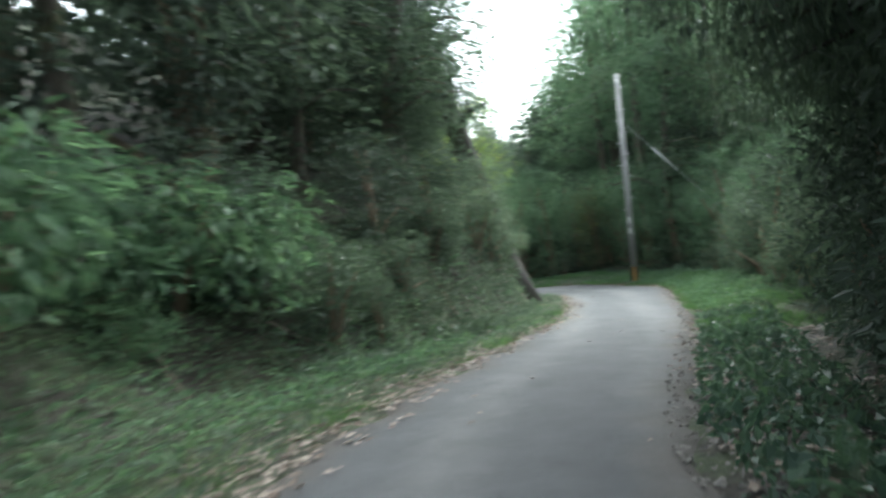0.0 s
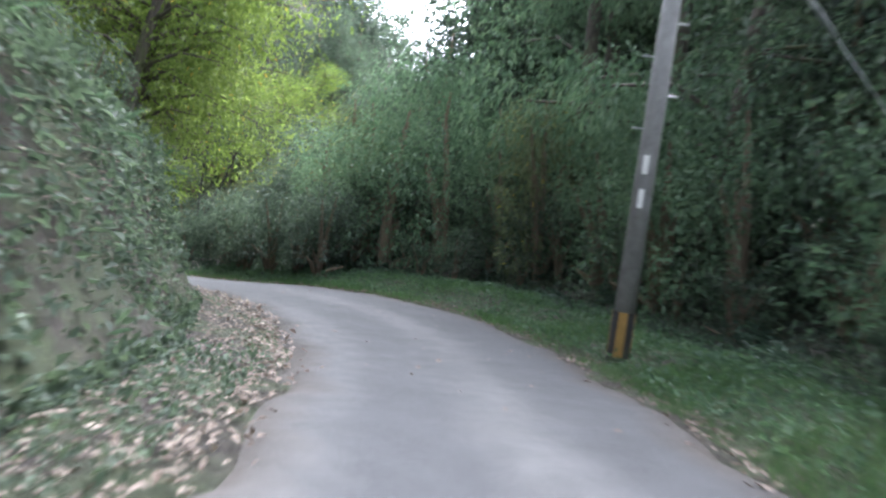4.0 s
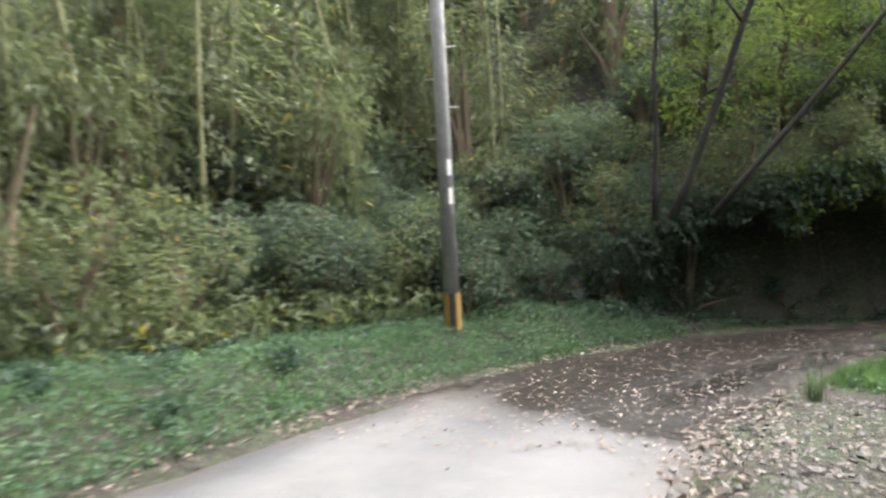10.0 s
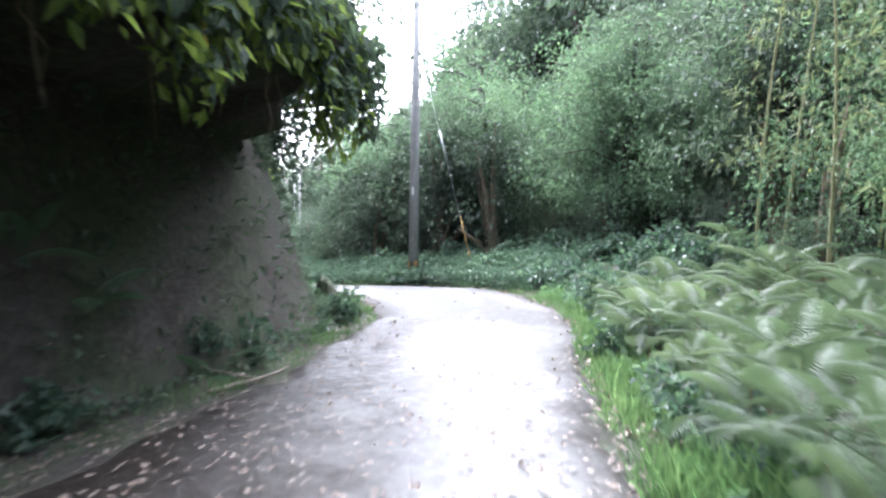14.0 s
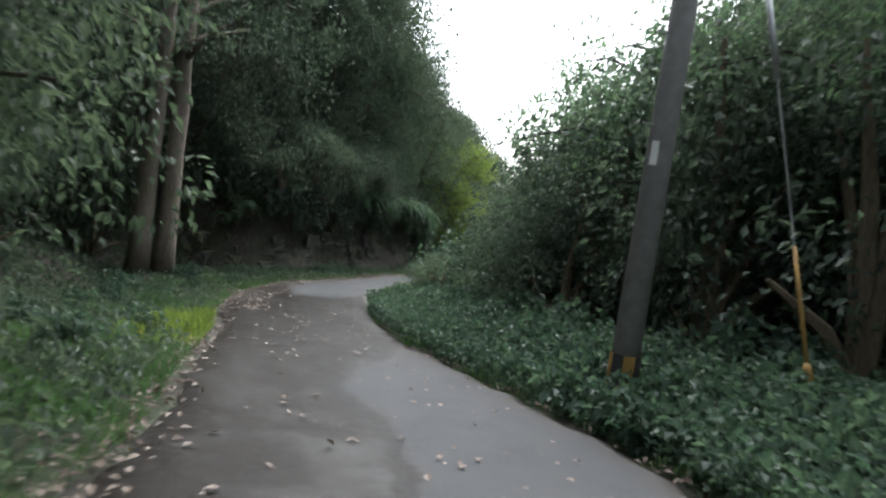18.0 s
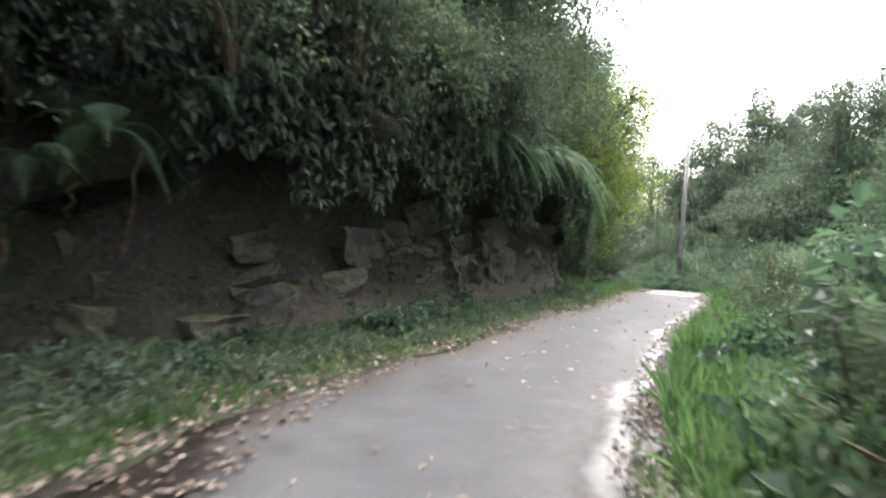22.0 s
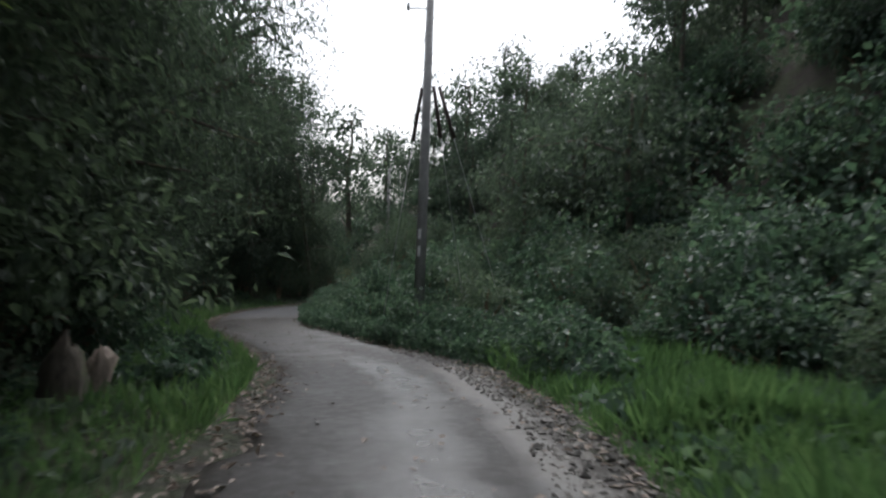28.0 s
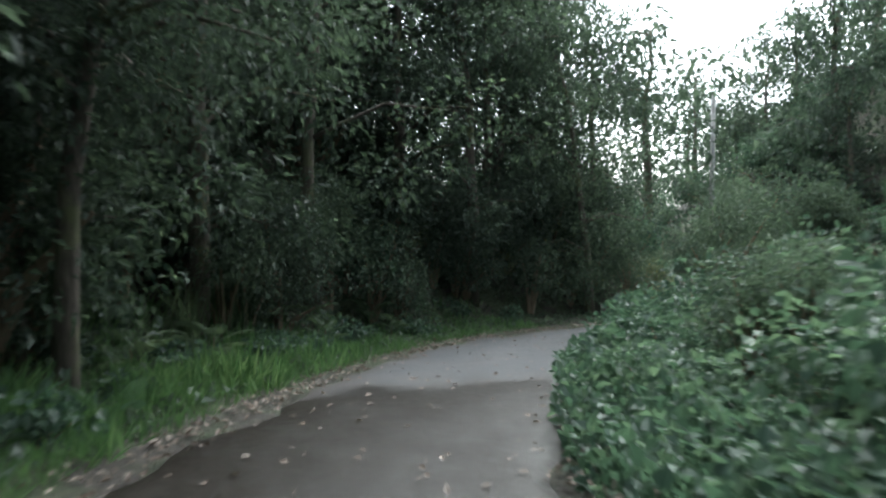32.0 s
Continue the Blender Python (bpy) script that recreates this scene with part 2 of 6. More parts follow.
def road_material():
    m, n, l, b = material("worn_asphalt")
    p = place_coord(n)
    grit, blotch = noise_tex(n, l, 60.0, 4.0, p, 0.7), noise_tex(n, l, 1.7, 8.0, p, 0.62)
    wet, mud, dust_and_light = n.new("ShaderNodeAttribute"), n.new("ShaderNodeAttribute"), n.new("ShaderNodeAttribute")
    wet.attribute_name, mud.attribute_name, dust_and_light.attribute_name = "wet", "mud", "dust_and_light"
    col = ramp(n, l, grit, [(0.25, (0.016, 0.0175, 0.019)), (0.5, (0.03, 0.032, 0.0345)), (0.8, (0.056, 0.059, 0.063))])
    col = mix(n, l, ramp(n, l, blotch, [(0.3, (0, 0, 0)), (0.75, (0.85, 0.85, 0.85))]), col, (0.05, 0.0525, 0.056))
    earth = ramp(n, l, noise_tex(n, l, 30.0, 8.0, p, 0.75), [(0.3, (0.02, 0.017, 0.0145)), (0.55, (0.036, 0.031, 0.027)), (0.8, (0.075, 0.066, 0.058))])
    edge = calc(n, l, "ADD", mud.outputs["Fac"], calc(n, l, "MULTIPLY", calc(n, l, "SUBTRACT", blotch, 0.5), 0.9))
    cover = ramp(n, l, edge, [(0.2, (0, 0, 0)), (0.75, (1, 1, 1))])
    col = mix(n, l, cover, col, earth)
    # pale colour: dusty wheel tracks, gravel strip and light painted on at the bend
    powder_and_light = calc(n, l, "ADD", dust_and_light.outputs["Fac"], calc(n, l, "MULTIPLY", calc(n, l, "SUBTRACT", noise_tex(n, l, 3.0, 8.0, p, 0.65), 0.5), 0.5))
    powder_and_light = ramp(n, l, powder_and_light, [(0.1, (0, 0, 0)), (1.0, (1, 1, 1))])
    col = mix(n, l, calc(n, l, "MULTIPLY", powder_and_light, 0.6), col, (0.185, 0.183, 0.178))
    damp = calc(n, l, "ADD", wet.outputs["Fac"], calc(n, l, "MULTIPLY", calc(n, l, "SUBTRACT", blotch, 0.5), 0.5))
    damp = ramp(n, l, damp, [(0.4, (0, 0, 0)), (0.62, (1, 1, 1))])
    col = mix(n, l, damp, col, mix(n, l, 1.0, col, (0.26, 0.235, 0.21), "MULTIPLY"))
    l.new(col, b.inputs["Base Color"])
    b.inputs["Specular IOR Level"].default_value = 0.25
    gloss = ramp(n, l, noise_tex(n, l, 9.0, 6.0, p), [(0.35, (0.36, 0.36, 0.36)), (0.7, (0.6, 0.6, 0.6))])
    film = ramp(n, l, calc(n, l, "SUBTRACT", wet.outputs["Fac"], calc(n, l, "MULTIPLY", blotch, 0.8)), [(0.45, (0, 0, 0)), (1.05, (1, 1, 1))])
    l.new(calc(n, l, "ADD", calc(n, l, "SUBTRACT", 0.25, calc(n, l, "MULTIPLY", damp, 0.13)), calc(n, l, "MULTIPLY", film, 0.42)), b.inputs["Specular IOR Level"])
    l.new(mix(n, l, film, mix(n, l, damp, (0.85, 0.85, 0.85), gloss), (0.24, 0.24, 0.24)), b.inputs["Roughness"])
    bump(n, l, b, calc(n, l, "ADD", grit, calc(n, l, "MULTIPLY", noise_tex(n, l, 14.0, 5.0, p, 0.7), 1.2)), 0.5, 0.012)
    return m


ROAD = road_material()


def plain(name, col, rough, metal=0.0, vary=0.25, scale=6.0):
    m, n, l, b = material(name)
    co = n.new("ShaderNodeTexCoord").outputs["Object"]
    v = noise_tex(n, l, scale, 6.0, co)
    a, c = tuple(x * (1 - vary) for x in col), tuple(min(1, x * (1 + vary)) for x in col)
    l.new(ramp(n, l, v, [(0.3, a), (0.7, c)]), b.inputs["Base Color"])
    b.inputs["Roughness"].default_value, b.inputs["Metallic"].default_value = rough, metal
    bump(n, l, b, v, 0.15, 0.01)
    return m


CONCRETE = plain("weathered_concrete", (0.28, 0.275, 0.27), 0.85, vary=0.22)
YELLOW = plain("yellow_plastic", (0.3, 0.18, 0.05), 0.5)
BLACK = plain("black_plastic", (0.03, 0.03, 0.032), 0.55)
WHITE = plain("white_plate", (0.75, 0.75, 0.73), 0.5, vary=0.08)
STEEL = plain("galvanised_steel", (0.42, 0.43, 0.44), 0.5, 0.7)
DARK_ROD = plain("dark_brown_cover", (0.06, 0.045, 0.04), 0.7)
WIRE = plain("wire_sheath", (0.06, 0.06, 0.062), 0.6)
GRAVEL = plain("loose_gravel", (0.1, 0.095, 0.088), 0.9, vary=0.5, scale=20.0)
STONE = plain("lichened_granite", (0.11, 0.108, 0.1), 0.95, vary=0.85, scale=9.0)

# ---- plan: the road's line, x, y, z of its surface ----
ROAD_A = [(-6.81, -33.40, 3.08), (-6.41, -29.42, 2.68), (-6.01, -25.44, 2.28), (-5.63, -21.46, 1.88), (-4.79, -17.56, 1.54), (-3.46, -13.78, 1.21), (-2.25, -9.98, 0.88), (-1.37, -6.07, 0.54), (-0.49, -2.17, 0.19), (0.16, 1.77, -0.16), (0.11, 5.76, -0.61), (-0.82, 9.65, -0.93), (-2.68, 13.18, -1.34), (-4.95, 16.47, -1.96), (-7.24, 19.75, -2.48), (-8.95, 23.35, -3.04), (-9.52, 27.29, -3.54), (-8.67, 31.19, -3.93)]
ROAD_B = [(-6.60, 34.56, -4.20), (-3.74, 37.36, -4.46), (-0.85, 40.12, -4.71), (1.91, 43.02, -4.88), (4.24, 46.26, -5.22), (5.73, 49.96, -5.71), (6.77, 53.82, -6.16), (7.64, 57.72, -6.59), (8.61, 61.60, -6.97), (10.22, 65.26, -7.18), (12.48, 68.56, -7.38), (15.06, 71.61, -7.59), (17.78, 74.54, -7.84), (20.51, 77.47, -8.10), (23.07, 80.54, -8.34), (25.64, 83.60, -8.74), (28.03, 86.80, -9.05), (30.24, 90.14, -9.40), (32.16, 93.65, -9.89), (33.68, 97.35, -10.28)]
ROAD_C = [(35.0, 101.1, -10.65), (36.3, 104.9, -11.0), (37.9, 108.5, -11.35), (40.0, 111.9, -11.65), (42.7, 114.9, -11.95), (46.0, 117.2, -12.2), (49.7, 118.9, -12.4), (53.6, 120.2, -12.6), (57.5, 121.0, -12.8), (61.5, 121.4, -13.0)]
LINE = np.array(ROAD_A + ROAD_B + ROAD_C)


def spline(pts, per=10):
    out = []
    p = np.vstack([2 * pts[0] - pts[1], pts, 2 * pts[-1] - pts[-2]])
    for i in range(1, len(p) - 2):
        for u in np.arange(per) / per:
            a, b, c, d = p[i - 1], p[i], p[i + 1], p[i + 2]
            out.append(0.5 * (2 * b + (c - a) * u + (2 * a - 5 * b + 4 * c - d) * u * u + (3 * b - a - 3 * c + d) * u**3))
    return np.array(out + [pts[-1]])


TRACK = spline(LINE)
for _ in range(12):
    TRACK[1:-1, 2] = (TRACK[:-2, 2] + 2 * TRACK[1:-1, 2] + TRACK[2:, 2]) / 4
S = np.r_[0, np.cumsum(np.hypot(*np.diff(TRACK[:, :2], axis=0).T))] - 10.0
TAN = np.gradient(TRACK[:, :2], axis=0)
TAN /= np.linalg.norm(TAN, axis=1)[:, None]
NRM = np.stack([TAN[:, 1], -TAN[:, 0]], 1)

# stations: s, distance of the left and right road edge from the line
EDGES = np.array([(-10, 2.0, 1.0), (5, 2.05, 1.1), (10, 1.75, 1.2), (16, 1.15, 1.5), (20, 1.05, 1.8), (25, 1.3, 2.2), (31, 1.55, 2.45), (34, 1.55, 2.55), (37, 1.5, 2.3), (41, 1.6, 1.8), (45, 1.8, 1.4), (48, 2.6, 1.05), (50, 3.3, 1.0), (54, 2.7, 0.95), (58, 2.5, 1.0), (62, 2.7, 0.95), (66, 2.5, 0.9), (70, 1.7, 1.2), (73, 1.2, 1.7), (79, 1.65, 2.15), (82, 1.8, 2.35), (84, 1.95, 2.1), (86, 2.0, 1.65), (89, 2.0, 1.3), (92, 2.15, 1.3), (95, 2.15, 1.15), (98, 1.95, 1.0), (102, 1.25, 1.15), (110, 1.2, 1.0), (117, 1.6, 1.0), (124, 1.5, 1.3), (128, 1.35, 1.6), (135, 1.6, 1.8), (139, 1.9, 1.3), (147, 2.3, 0.85), (156, 2.1, 1.0), (165, 1.6, 1.4), (230, 1.5, 1.5)])
# stations: s, verge width, bank height, bank run, slope of the hill behind
LEFT = np.array([(-10, 1.6, 1.0, 1.6, 0.5), (6, 1.7, 1.1, 1.4, 0.6), (10, 1.4, 1.4, 1.2, 0.6), (18, 1.1, 2.2, 0.9, 0.6), (24, 1.2, 2.4, 0.9, 0.6), (31, 1.2, 2.4, 0.9, 0.6), (36, 0.7, 2.2, 0.8, 0.6), (39, 0.7, 1.7, 1.0, 0.5), (42, 3.5, 0.8, 3.0, 0.3), (49, 3.2, 0.5, 3.0, 0.22), (55, 2.6, 0.7, 2.5, 0.5), (60, 2.6, 1.0, 1.8, 0.6), (63, 1.4, 2.4, 0.9, 0.8), (65, 0.5, 3.1, 0.7, 0.8), (71, 0.5, 3.0, 0.7, 0.8), (76, 1.0, 1.4, 1.2, 0.6)])
LEFT = np.vstack([LEFT, np.array([(84, 2.3, 0.7, 2.0, 0.5), (92, 2.6, 0.8, 1.8, 0.5), (97.8, 3.0, 0.7, 1.8, 0.5), (100.3, 1.7, 2.7, 0.6, 0.9), (111, 1.0, 3.0, 0.6, 0.9), (116, 1.5, 1.2, 1.5, 0.7), (124, 2.5, 0.9, 2.0, 0.7), (140, 2.6, 0.8, 2.0, 0.7), (150, 2.2, 1.0, 1.8, 0.85), (161, 1.5, 1.2, 1.5, 0.85), (165, 1.5, 0.8, 1.5, 0.45), (169, 1.5, 0.6, 1.5, 0.3), (172, 1.5, 0.5, 1.5, 0.06), (230, 1.5, 0.3, 1.5, 0.03)])])
RIGHT = np.array([(-10, 0.4, 0.3, 1.0, 0.15), (12, 1.6, 0.3, 1.5, 0.25), (24, 2.2, 0.4, 2.0, 0.3), (38, 2.0, 0.5, 2.0, 0.35), (46, 1.2, 0.7, 2.0, 0.4), (52, 2.5, 0.3, 2.0, 0.3), (60, 0.8, 0.4, 1.5, 0.0), (72, 1.5, 0.4, 1.0, 0.0), (82, 1.5, 0.3, 1.0, 0.1), (95, 1.0, -0.5, 2.0, -0.1), (120, 1.5, -0.2, 2.0, 0.0), (140, 1.5, 0.2, 2.0, 0.1), (230, 1.5, 0.2, 2.0, 0.1)])


def table(t, s, k):
    return np.interp(s, t[:, 0], t[:, k])


def locate(x, y):
    """Nearest station: s, signed distance (right of the line is positive), road height."""
    x, y = np.atleast_1d(np.asarray(x, float)), np.atleast_1d(np.asarray(y, float))
    best = np.empty(len(x), int)
    for a in range(0, len(x), 4000):
        d2 = (x[a : a + 4000, None] - TRACK[None, :, 0]) ** 2 + (y[a : a + 4000, None] - TRACK[None, :, 1]) ** 2
        best[a : a + 4000] = d2.argmin(1)
    ox, oy = x - TRACK[best, 0], y - TRACK[best, 1]
    side = np.where(ox * NRM[best, 0] + oy * NRM[best, 1] >= 0, 1.0, -1.0)
    along = np.clip(ox * TAN[best, 0] + oy * TAN[best, 1], -0.25, 0.25)
    slope = np.gradient(TRACK[:, 2], S)[best]
    return S[best] + along, side * np.hypot(ox, oy), TRACK[best, 2] + along * slope


def wobble(x, y, scale, seed):
    """Cheap smooth noise, about -1 to 1."""
    a = np.sin(x / scale + 1.7 * seed) * np.cos(y / scale * 1.13 - seed)
    b = np.sin((x + 0.6 * y) / scale * 2.3 + seed * 3.1) * 0.5
    c = np.cos((y - 0.8 * x) / scale * 4.1 - seed * 1.3) * 0.25
    return (a + b + c) / 1.4


def height(x, y):
    x, y = np.atleast_1d(np.asarray(x, float)), np.atleast_1d(np.asarray(y, float))
    s, d, z = locate(x, y)
    out = z.copy()
    for side, tab, edge in ((-1, LEFT, 1), (1, RIGHT, 2)):
        m = d * side > 0
        off = np.abs(d[m]) - table(EDGES, s[m], edge)
        verge, h, run, hill = (table(tab, s[m], k) for k in (1, 2, 3, 4))
        u = np.clip((off - verge) / run, 0, 1)
        u = u * u * (3 - 2 * u)
        past = np.maximum(off - verge - run, 0)
        rise = h * u + hill * np.minimum(past, 30) + 0.25 * hill * np.clip(past - 30, 0, 60)
        if side > 0:
            far = np.clip((s[m] - 55) / 12, 0, 1)
            rise += far * 1.0 * np.clip(past - 4, 0, 30) * np.clip((past - 4) / 6, 0, 1)
        lift = np.interp(s[m], *(((44, 48, 61, 64), (0, 0.42, 0.42, 0)) if side < 0 else ((12, 16, 46, 50, 72, 78, 98, 102), (0, 0.25, 0.25, 0, 0, 0.4, 0.4, 0.1))))
        up = np.clip(off / 1.4, 0, 1)
        rise += lift * up * up * (3 - 2 * up)
        rough = np.clip(off / 1.5, 0, 1)
        out[m] += rise + rough * (0.1 * wobble(x[m], y[m], 0.9, 3) + 0.25 * np.clip(past / 4, 0, 1) * wobble(x[m], y[m], 3.5, 5))
        out[m] -= 0.07 * np.clip(-(off - 0.05) / 0.3, 0, 1)
    for bx, by, bh, br in ((-9.5, -17.6, 0.55, 0.75), (-9.9, -19.2, 0.45, 0.7), (-9.0, -16.4, 0.35, 0.5)):
        out += bh * np.exp(-((x - bx) ** 2 + (y - by) ** 2) / (2 * br * br))
    out += 14.0 * np.exp(-((x - 84) ** 2 + (y - 137) ** 2) / (2 * 11.0**2))
    return out


def at(s, d):
    """x, y of a place s along the road and d to its right."""
    i = np.interp(s, S, np.arange(len(S)))
    f = lambda a: np.interp(i, np.arange(len(S)), a)
    return f(TRACK[:, 0]) + d * f(NRM[:, 0]), f(TRACK[:, 1]) + d * f(NRM[:, 1])


def ground_at(x, y):
    return float(height(x, y)[0])


# ---- mesh helpers ----
def mesh_from(name, verts, faces, mat, smooth=False):
    me = bpy.data.meshes.new(name)
    me.from_pydata(np.asarray(verts).tolist(), [], faces if isinstance(faces, list) else np.asarray(faces).tolist())
    me.materials.append(mat)
    if smooth:
        me.polygons.foreach_set("use_smooth", np.ones(len(me.polygons), bool))
    me.update()
    return me


def part(name, me, parent, label=""):
    ob = new(name, me)
    ob.parent = parent
    return tagged(ob, label)


def tube(points, radii, sides=7):
    """Verts and quads of a tube along points, with capped end."""
    pts, vs, fs = [Vector(p) for p in points], [], []
    for i, p in enumerate(pts):
        t = (pts[min(i + 1, len(pts) - 1)] - pts[max(i - 1, 0)]).normalized()
        a = t.cross(Vector((0.13, 0.97, 0.2))).normalized()
        b = t.cross(a)
        for k in range(sides):
            w = 2 * math.pi * k / sides
            vs.append(tuple(p + radii[i] * (math.cos(w) * a + math.sin(w) * b)))
    for i in range(len(pts) - 1):
        for k in range(sides):
            k2 = (k + 1) % sides
            fs.append((i * sides + k, i * sides + k2, (i + 1) * sides + k2, (i + 1) * sides + k))
    fs.append(tuple(range(sides))[::-1])
    fs.append(tuple((len(pts) - 1) * sides + k for k in range(sides)))
    return vs, fs


def join(pieces):
    vs, fs = [], []
    for v, f in pieces:
        o = len(vs)
        vs += list(v)
        fs += [tuple(o + i for i in q) for q in f]
    return vs, fs


def leaves(pos, way, size, width, rng, fold=0.25, roll=1.0):
    """A folded leaf of two triangles at each place: pos, the way it points, its length and width over length."""
    n = len(pos)
    way = way / (np.linalg.norm(way, axis=1)[:, None] + 1e-9)
    up = np.tile((0.0, 0.0, 1.0), (n, 1)) + roll * rng.normal(0, 0.5, (n, 3))
    side = np.cross(way, up)
    side /= np.linalg.norm(side, axis=1)[:, None] + 1e-9
    nor = np.cross(side, way)
    L, W = size[:, None], (size * width)[:, None]
    mid = pos + way * L * 0.45 + nor * W * fold
    v = np.stack([pos, mid + side * W * 0.5, pos + way * L - nor * L * 0.08, mid - side * W * 0.5], 1).reshape(-1, 3)
    o = np.arange(n)[:, None] * 4
    f = np.concatenate([o + [0, 1, 2], o + [0, 2, 3]], 1).reshape(-1, 3)
    return v, f


def unit(rng, n):
    v = rng.normal(0, 1, (n, 3))
    return v / np.linalg.norm(v, axis=1)[:, None]


def clumps(rng, centers, radii, per, leaf, width=0.5, droop=0.4, flat=0.75):
    """Leaves in shells round the centers."""
    pos, way = [], []
    for c, r in zip(centers, radii):
        u = unit(rng, per)
        q = np.asarray(c) + u * (1, 1, flat) * r * rng.uniform(0.45, 1.0, (per, 1)) ** 0.6
        pos.append(q)
        way.append(u * 0.8 + rng.normal(0, 0.5, (per, 3)) - (0, 0, droop))
    pos, way = np.concatenate(pos), np.concatenate(way)
    return leaves(pos, way, leaf * rng.uniform(0.6, 1.25, len(pos)), width, rng)


# ---- plants: each kind built once, then copied ----
KINDS = {}


def holder(name, label, category, group):
    return tagged(new(name), label, category, group)


def make_bush(key, seed, R, H, lobes, per, leaf, mat, label, category="shrub", group="shrubs beside the road", width=0.5, droop=0.4):
    rng = np.random.default_rng(seed)
    root = holder(key, label, category, group)
    cs, rs, stems = [], [], []
    for _ in range(lobes):
        a, q = rng.uniform(0, 2 * math.pi), math.sqrt(rng.uniform(0.05, 1))
        h = rng.uniform(0.1, 1.0)
        rr = R * (1.0 - 0.35 * h)
        cs.append((rr * 0.7 * q * math.cos(a), rr * 0.7 * q * math.sin(a), H * h * (1.0 - 0.25 * q)))
        rs.append(R * rng.uniform(0.28, 0.5))
        if len(stems) < 5:
            c = cs[-1]
            stems.append(tube([(0, 0, -0.15), (c[0] * 0.4, c[1] * 0.4, c[2] * 0.55), c], [0.03 * H, 0.02 * H, 0.006 * H], 5))
    # the stems grow from one shared foot
    wood_v, wood_f = list(stems[0][0]), list(stems[0][1])
    for sv, sf in stems[1:]:
        o = len(wood_v) - 5
        wood_v += sv[5:]
        wood_f += [tuple(q if q < 5 else q + o for q in face) for face in sf if max(face) >= 5]
    v, f = clumps(rng, cs, rs, per, leaf, width, droop)
    v[:, 2] = np.maximum(v[:, 2], 0.02)
    part("foliage", mesh_from(key + "_foliage", v, f, mat), root)
    part("woody_base", mesh_from(key + "_woody_base", wood_v, wood_f, STEM), root)
    KINDS[key] = (root, R)
    return root


def make_tree(key, seed, H, r0, crown_r, crown_z, nb, per, leaf, mat, bark, label, group="trees over the road", width=0.5, droop=0.5, lean=(0, 0), limbs=99):
    rng = np.random.default_rng(seed)
    root = holder(key, label, "tree", group)
    axis = [(lean[0] * u * u * H + rng.normal(0, 0.05), lean[1] * u * u * H + rng.normal(0, 0.05), -0.4 + u * (H + 0.4)) for u in np.linspace(0, 1, 8)]
    pieces = [tube(axis, [r0 * (1.25 if i == 0 else 1 - 0.11 * i) for i in range(8)], 10)]
    cs, rs = [], []
    for _ in range(nb):
        h = rng.uniform(crown_z, 1.0)
        i = h * 7
        a0, b0 = np.array(axis[int(i)]), np.array(axis[min(int(i) + 1, 7)])
        o = a0 + (b0 - a0) * (i - int(i))
        a = rng.uniform(0, 2 * math.pi)
        reach = crown_r * math.sin(math.pi * (0.14 + 0.78 * (h - crown_z) / (1.0 - crown_z))) ** 0.8 * rng.uniform(0.5, 1.0)
        e = o + (reach * math.cos(a), reach * math.sin(a), reach * rng.uniform(-0.1, 0.4))
        m = (o + e) / 2 + (0, 0, 0.15 * reach)
        if len(pieces) <= limbs:
            pieces.append(tube([o, m, e], [r0 * 0.33, r0 * 0.2, r0 * 0.07], 4))
        for u in (0.35, 0.7, 1.0):
            cs.append(o + (e - o) * u + rng.normal(0, 0.2, 3))
            rs.append(crown_r * rng.uniform(0.2, 0.32))
    part("trunk", mesh_from(key + "_trunk", *join(pieces), bark, True), root)
    v, f = clumps(rng, cs, rs, per, leaf, width, droop)
    part("crown", mesh_from(key + "_crown", v, f, mat), root)
    KINDS[key] = (root, crown_r)
    return root


def make_bamboo(key, seed, H, label, low=0.28, sprays=46):
    rng = np.random.default_rng(seed)
    root = holder(key, label, "bamboo", "bamboo culms in the grove")
    bend = rng.uniform(0.06, 0.16) * H
    a = rng.uniform(0, 2 * math.pi)
    curve = lambda u: np.array((bend * u**3 * math.cos(a), bend * u**3 * math.sin(a), -0.2 + u * H))
    pts, rad = [], []
    for k in range(19):
        u = k / 18
        pts.append(curve(u))
        rad.append(0.042 * (1 - 0.8 * u) * (1.12 if k % 2 else 0.97))
    part("culm", mesh_from(key + "_culm", *tube(pts, rad, 6), BAMBOO, True), root)
    pos, way = [], []
    for _ in range(sprays):
        u = rng.uniform(low, 1.0)
        o, b = curve(u), rng.uniform(0, 2 * math.pi)
        L = rng.uniform(0.5, 1.3) * (1.15 - 0.5 * u)
        for _ in range(15):
            w = rng.uniform(0.25, 1.0)
            p = o + np.array((math.cos(b), math.sin(b), 0.25 - 0.6 * w)) * L * w
            pos.append(p + rng.normal(0, 0.1, 3))
            way.append((math.cos(b) + rng.normal(0, 0.6), math.sin(b) + rng.normal(0, 0.6), -0.7 + rng.normal(0, 0.4)))
    v, f = leaves(np.array(pos), np.array(way), rng.uniform(0.12, 0.24, len(pos)), 0.2, rng, 0.1)
    part("foliage", mesh_from(key + "_foliage", v, f, LEAF_BAMBOO), root)
    KINDS[key] = (root, 0.5)
    return root


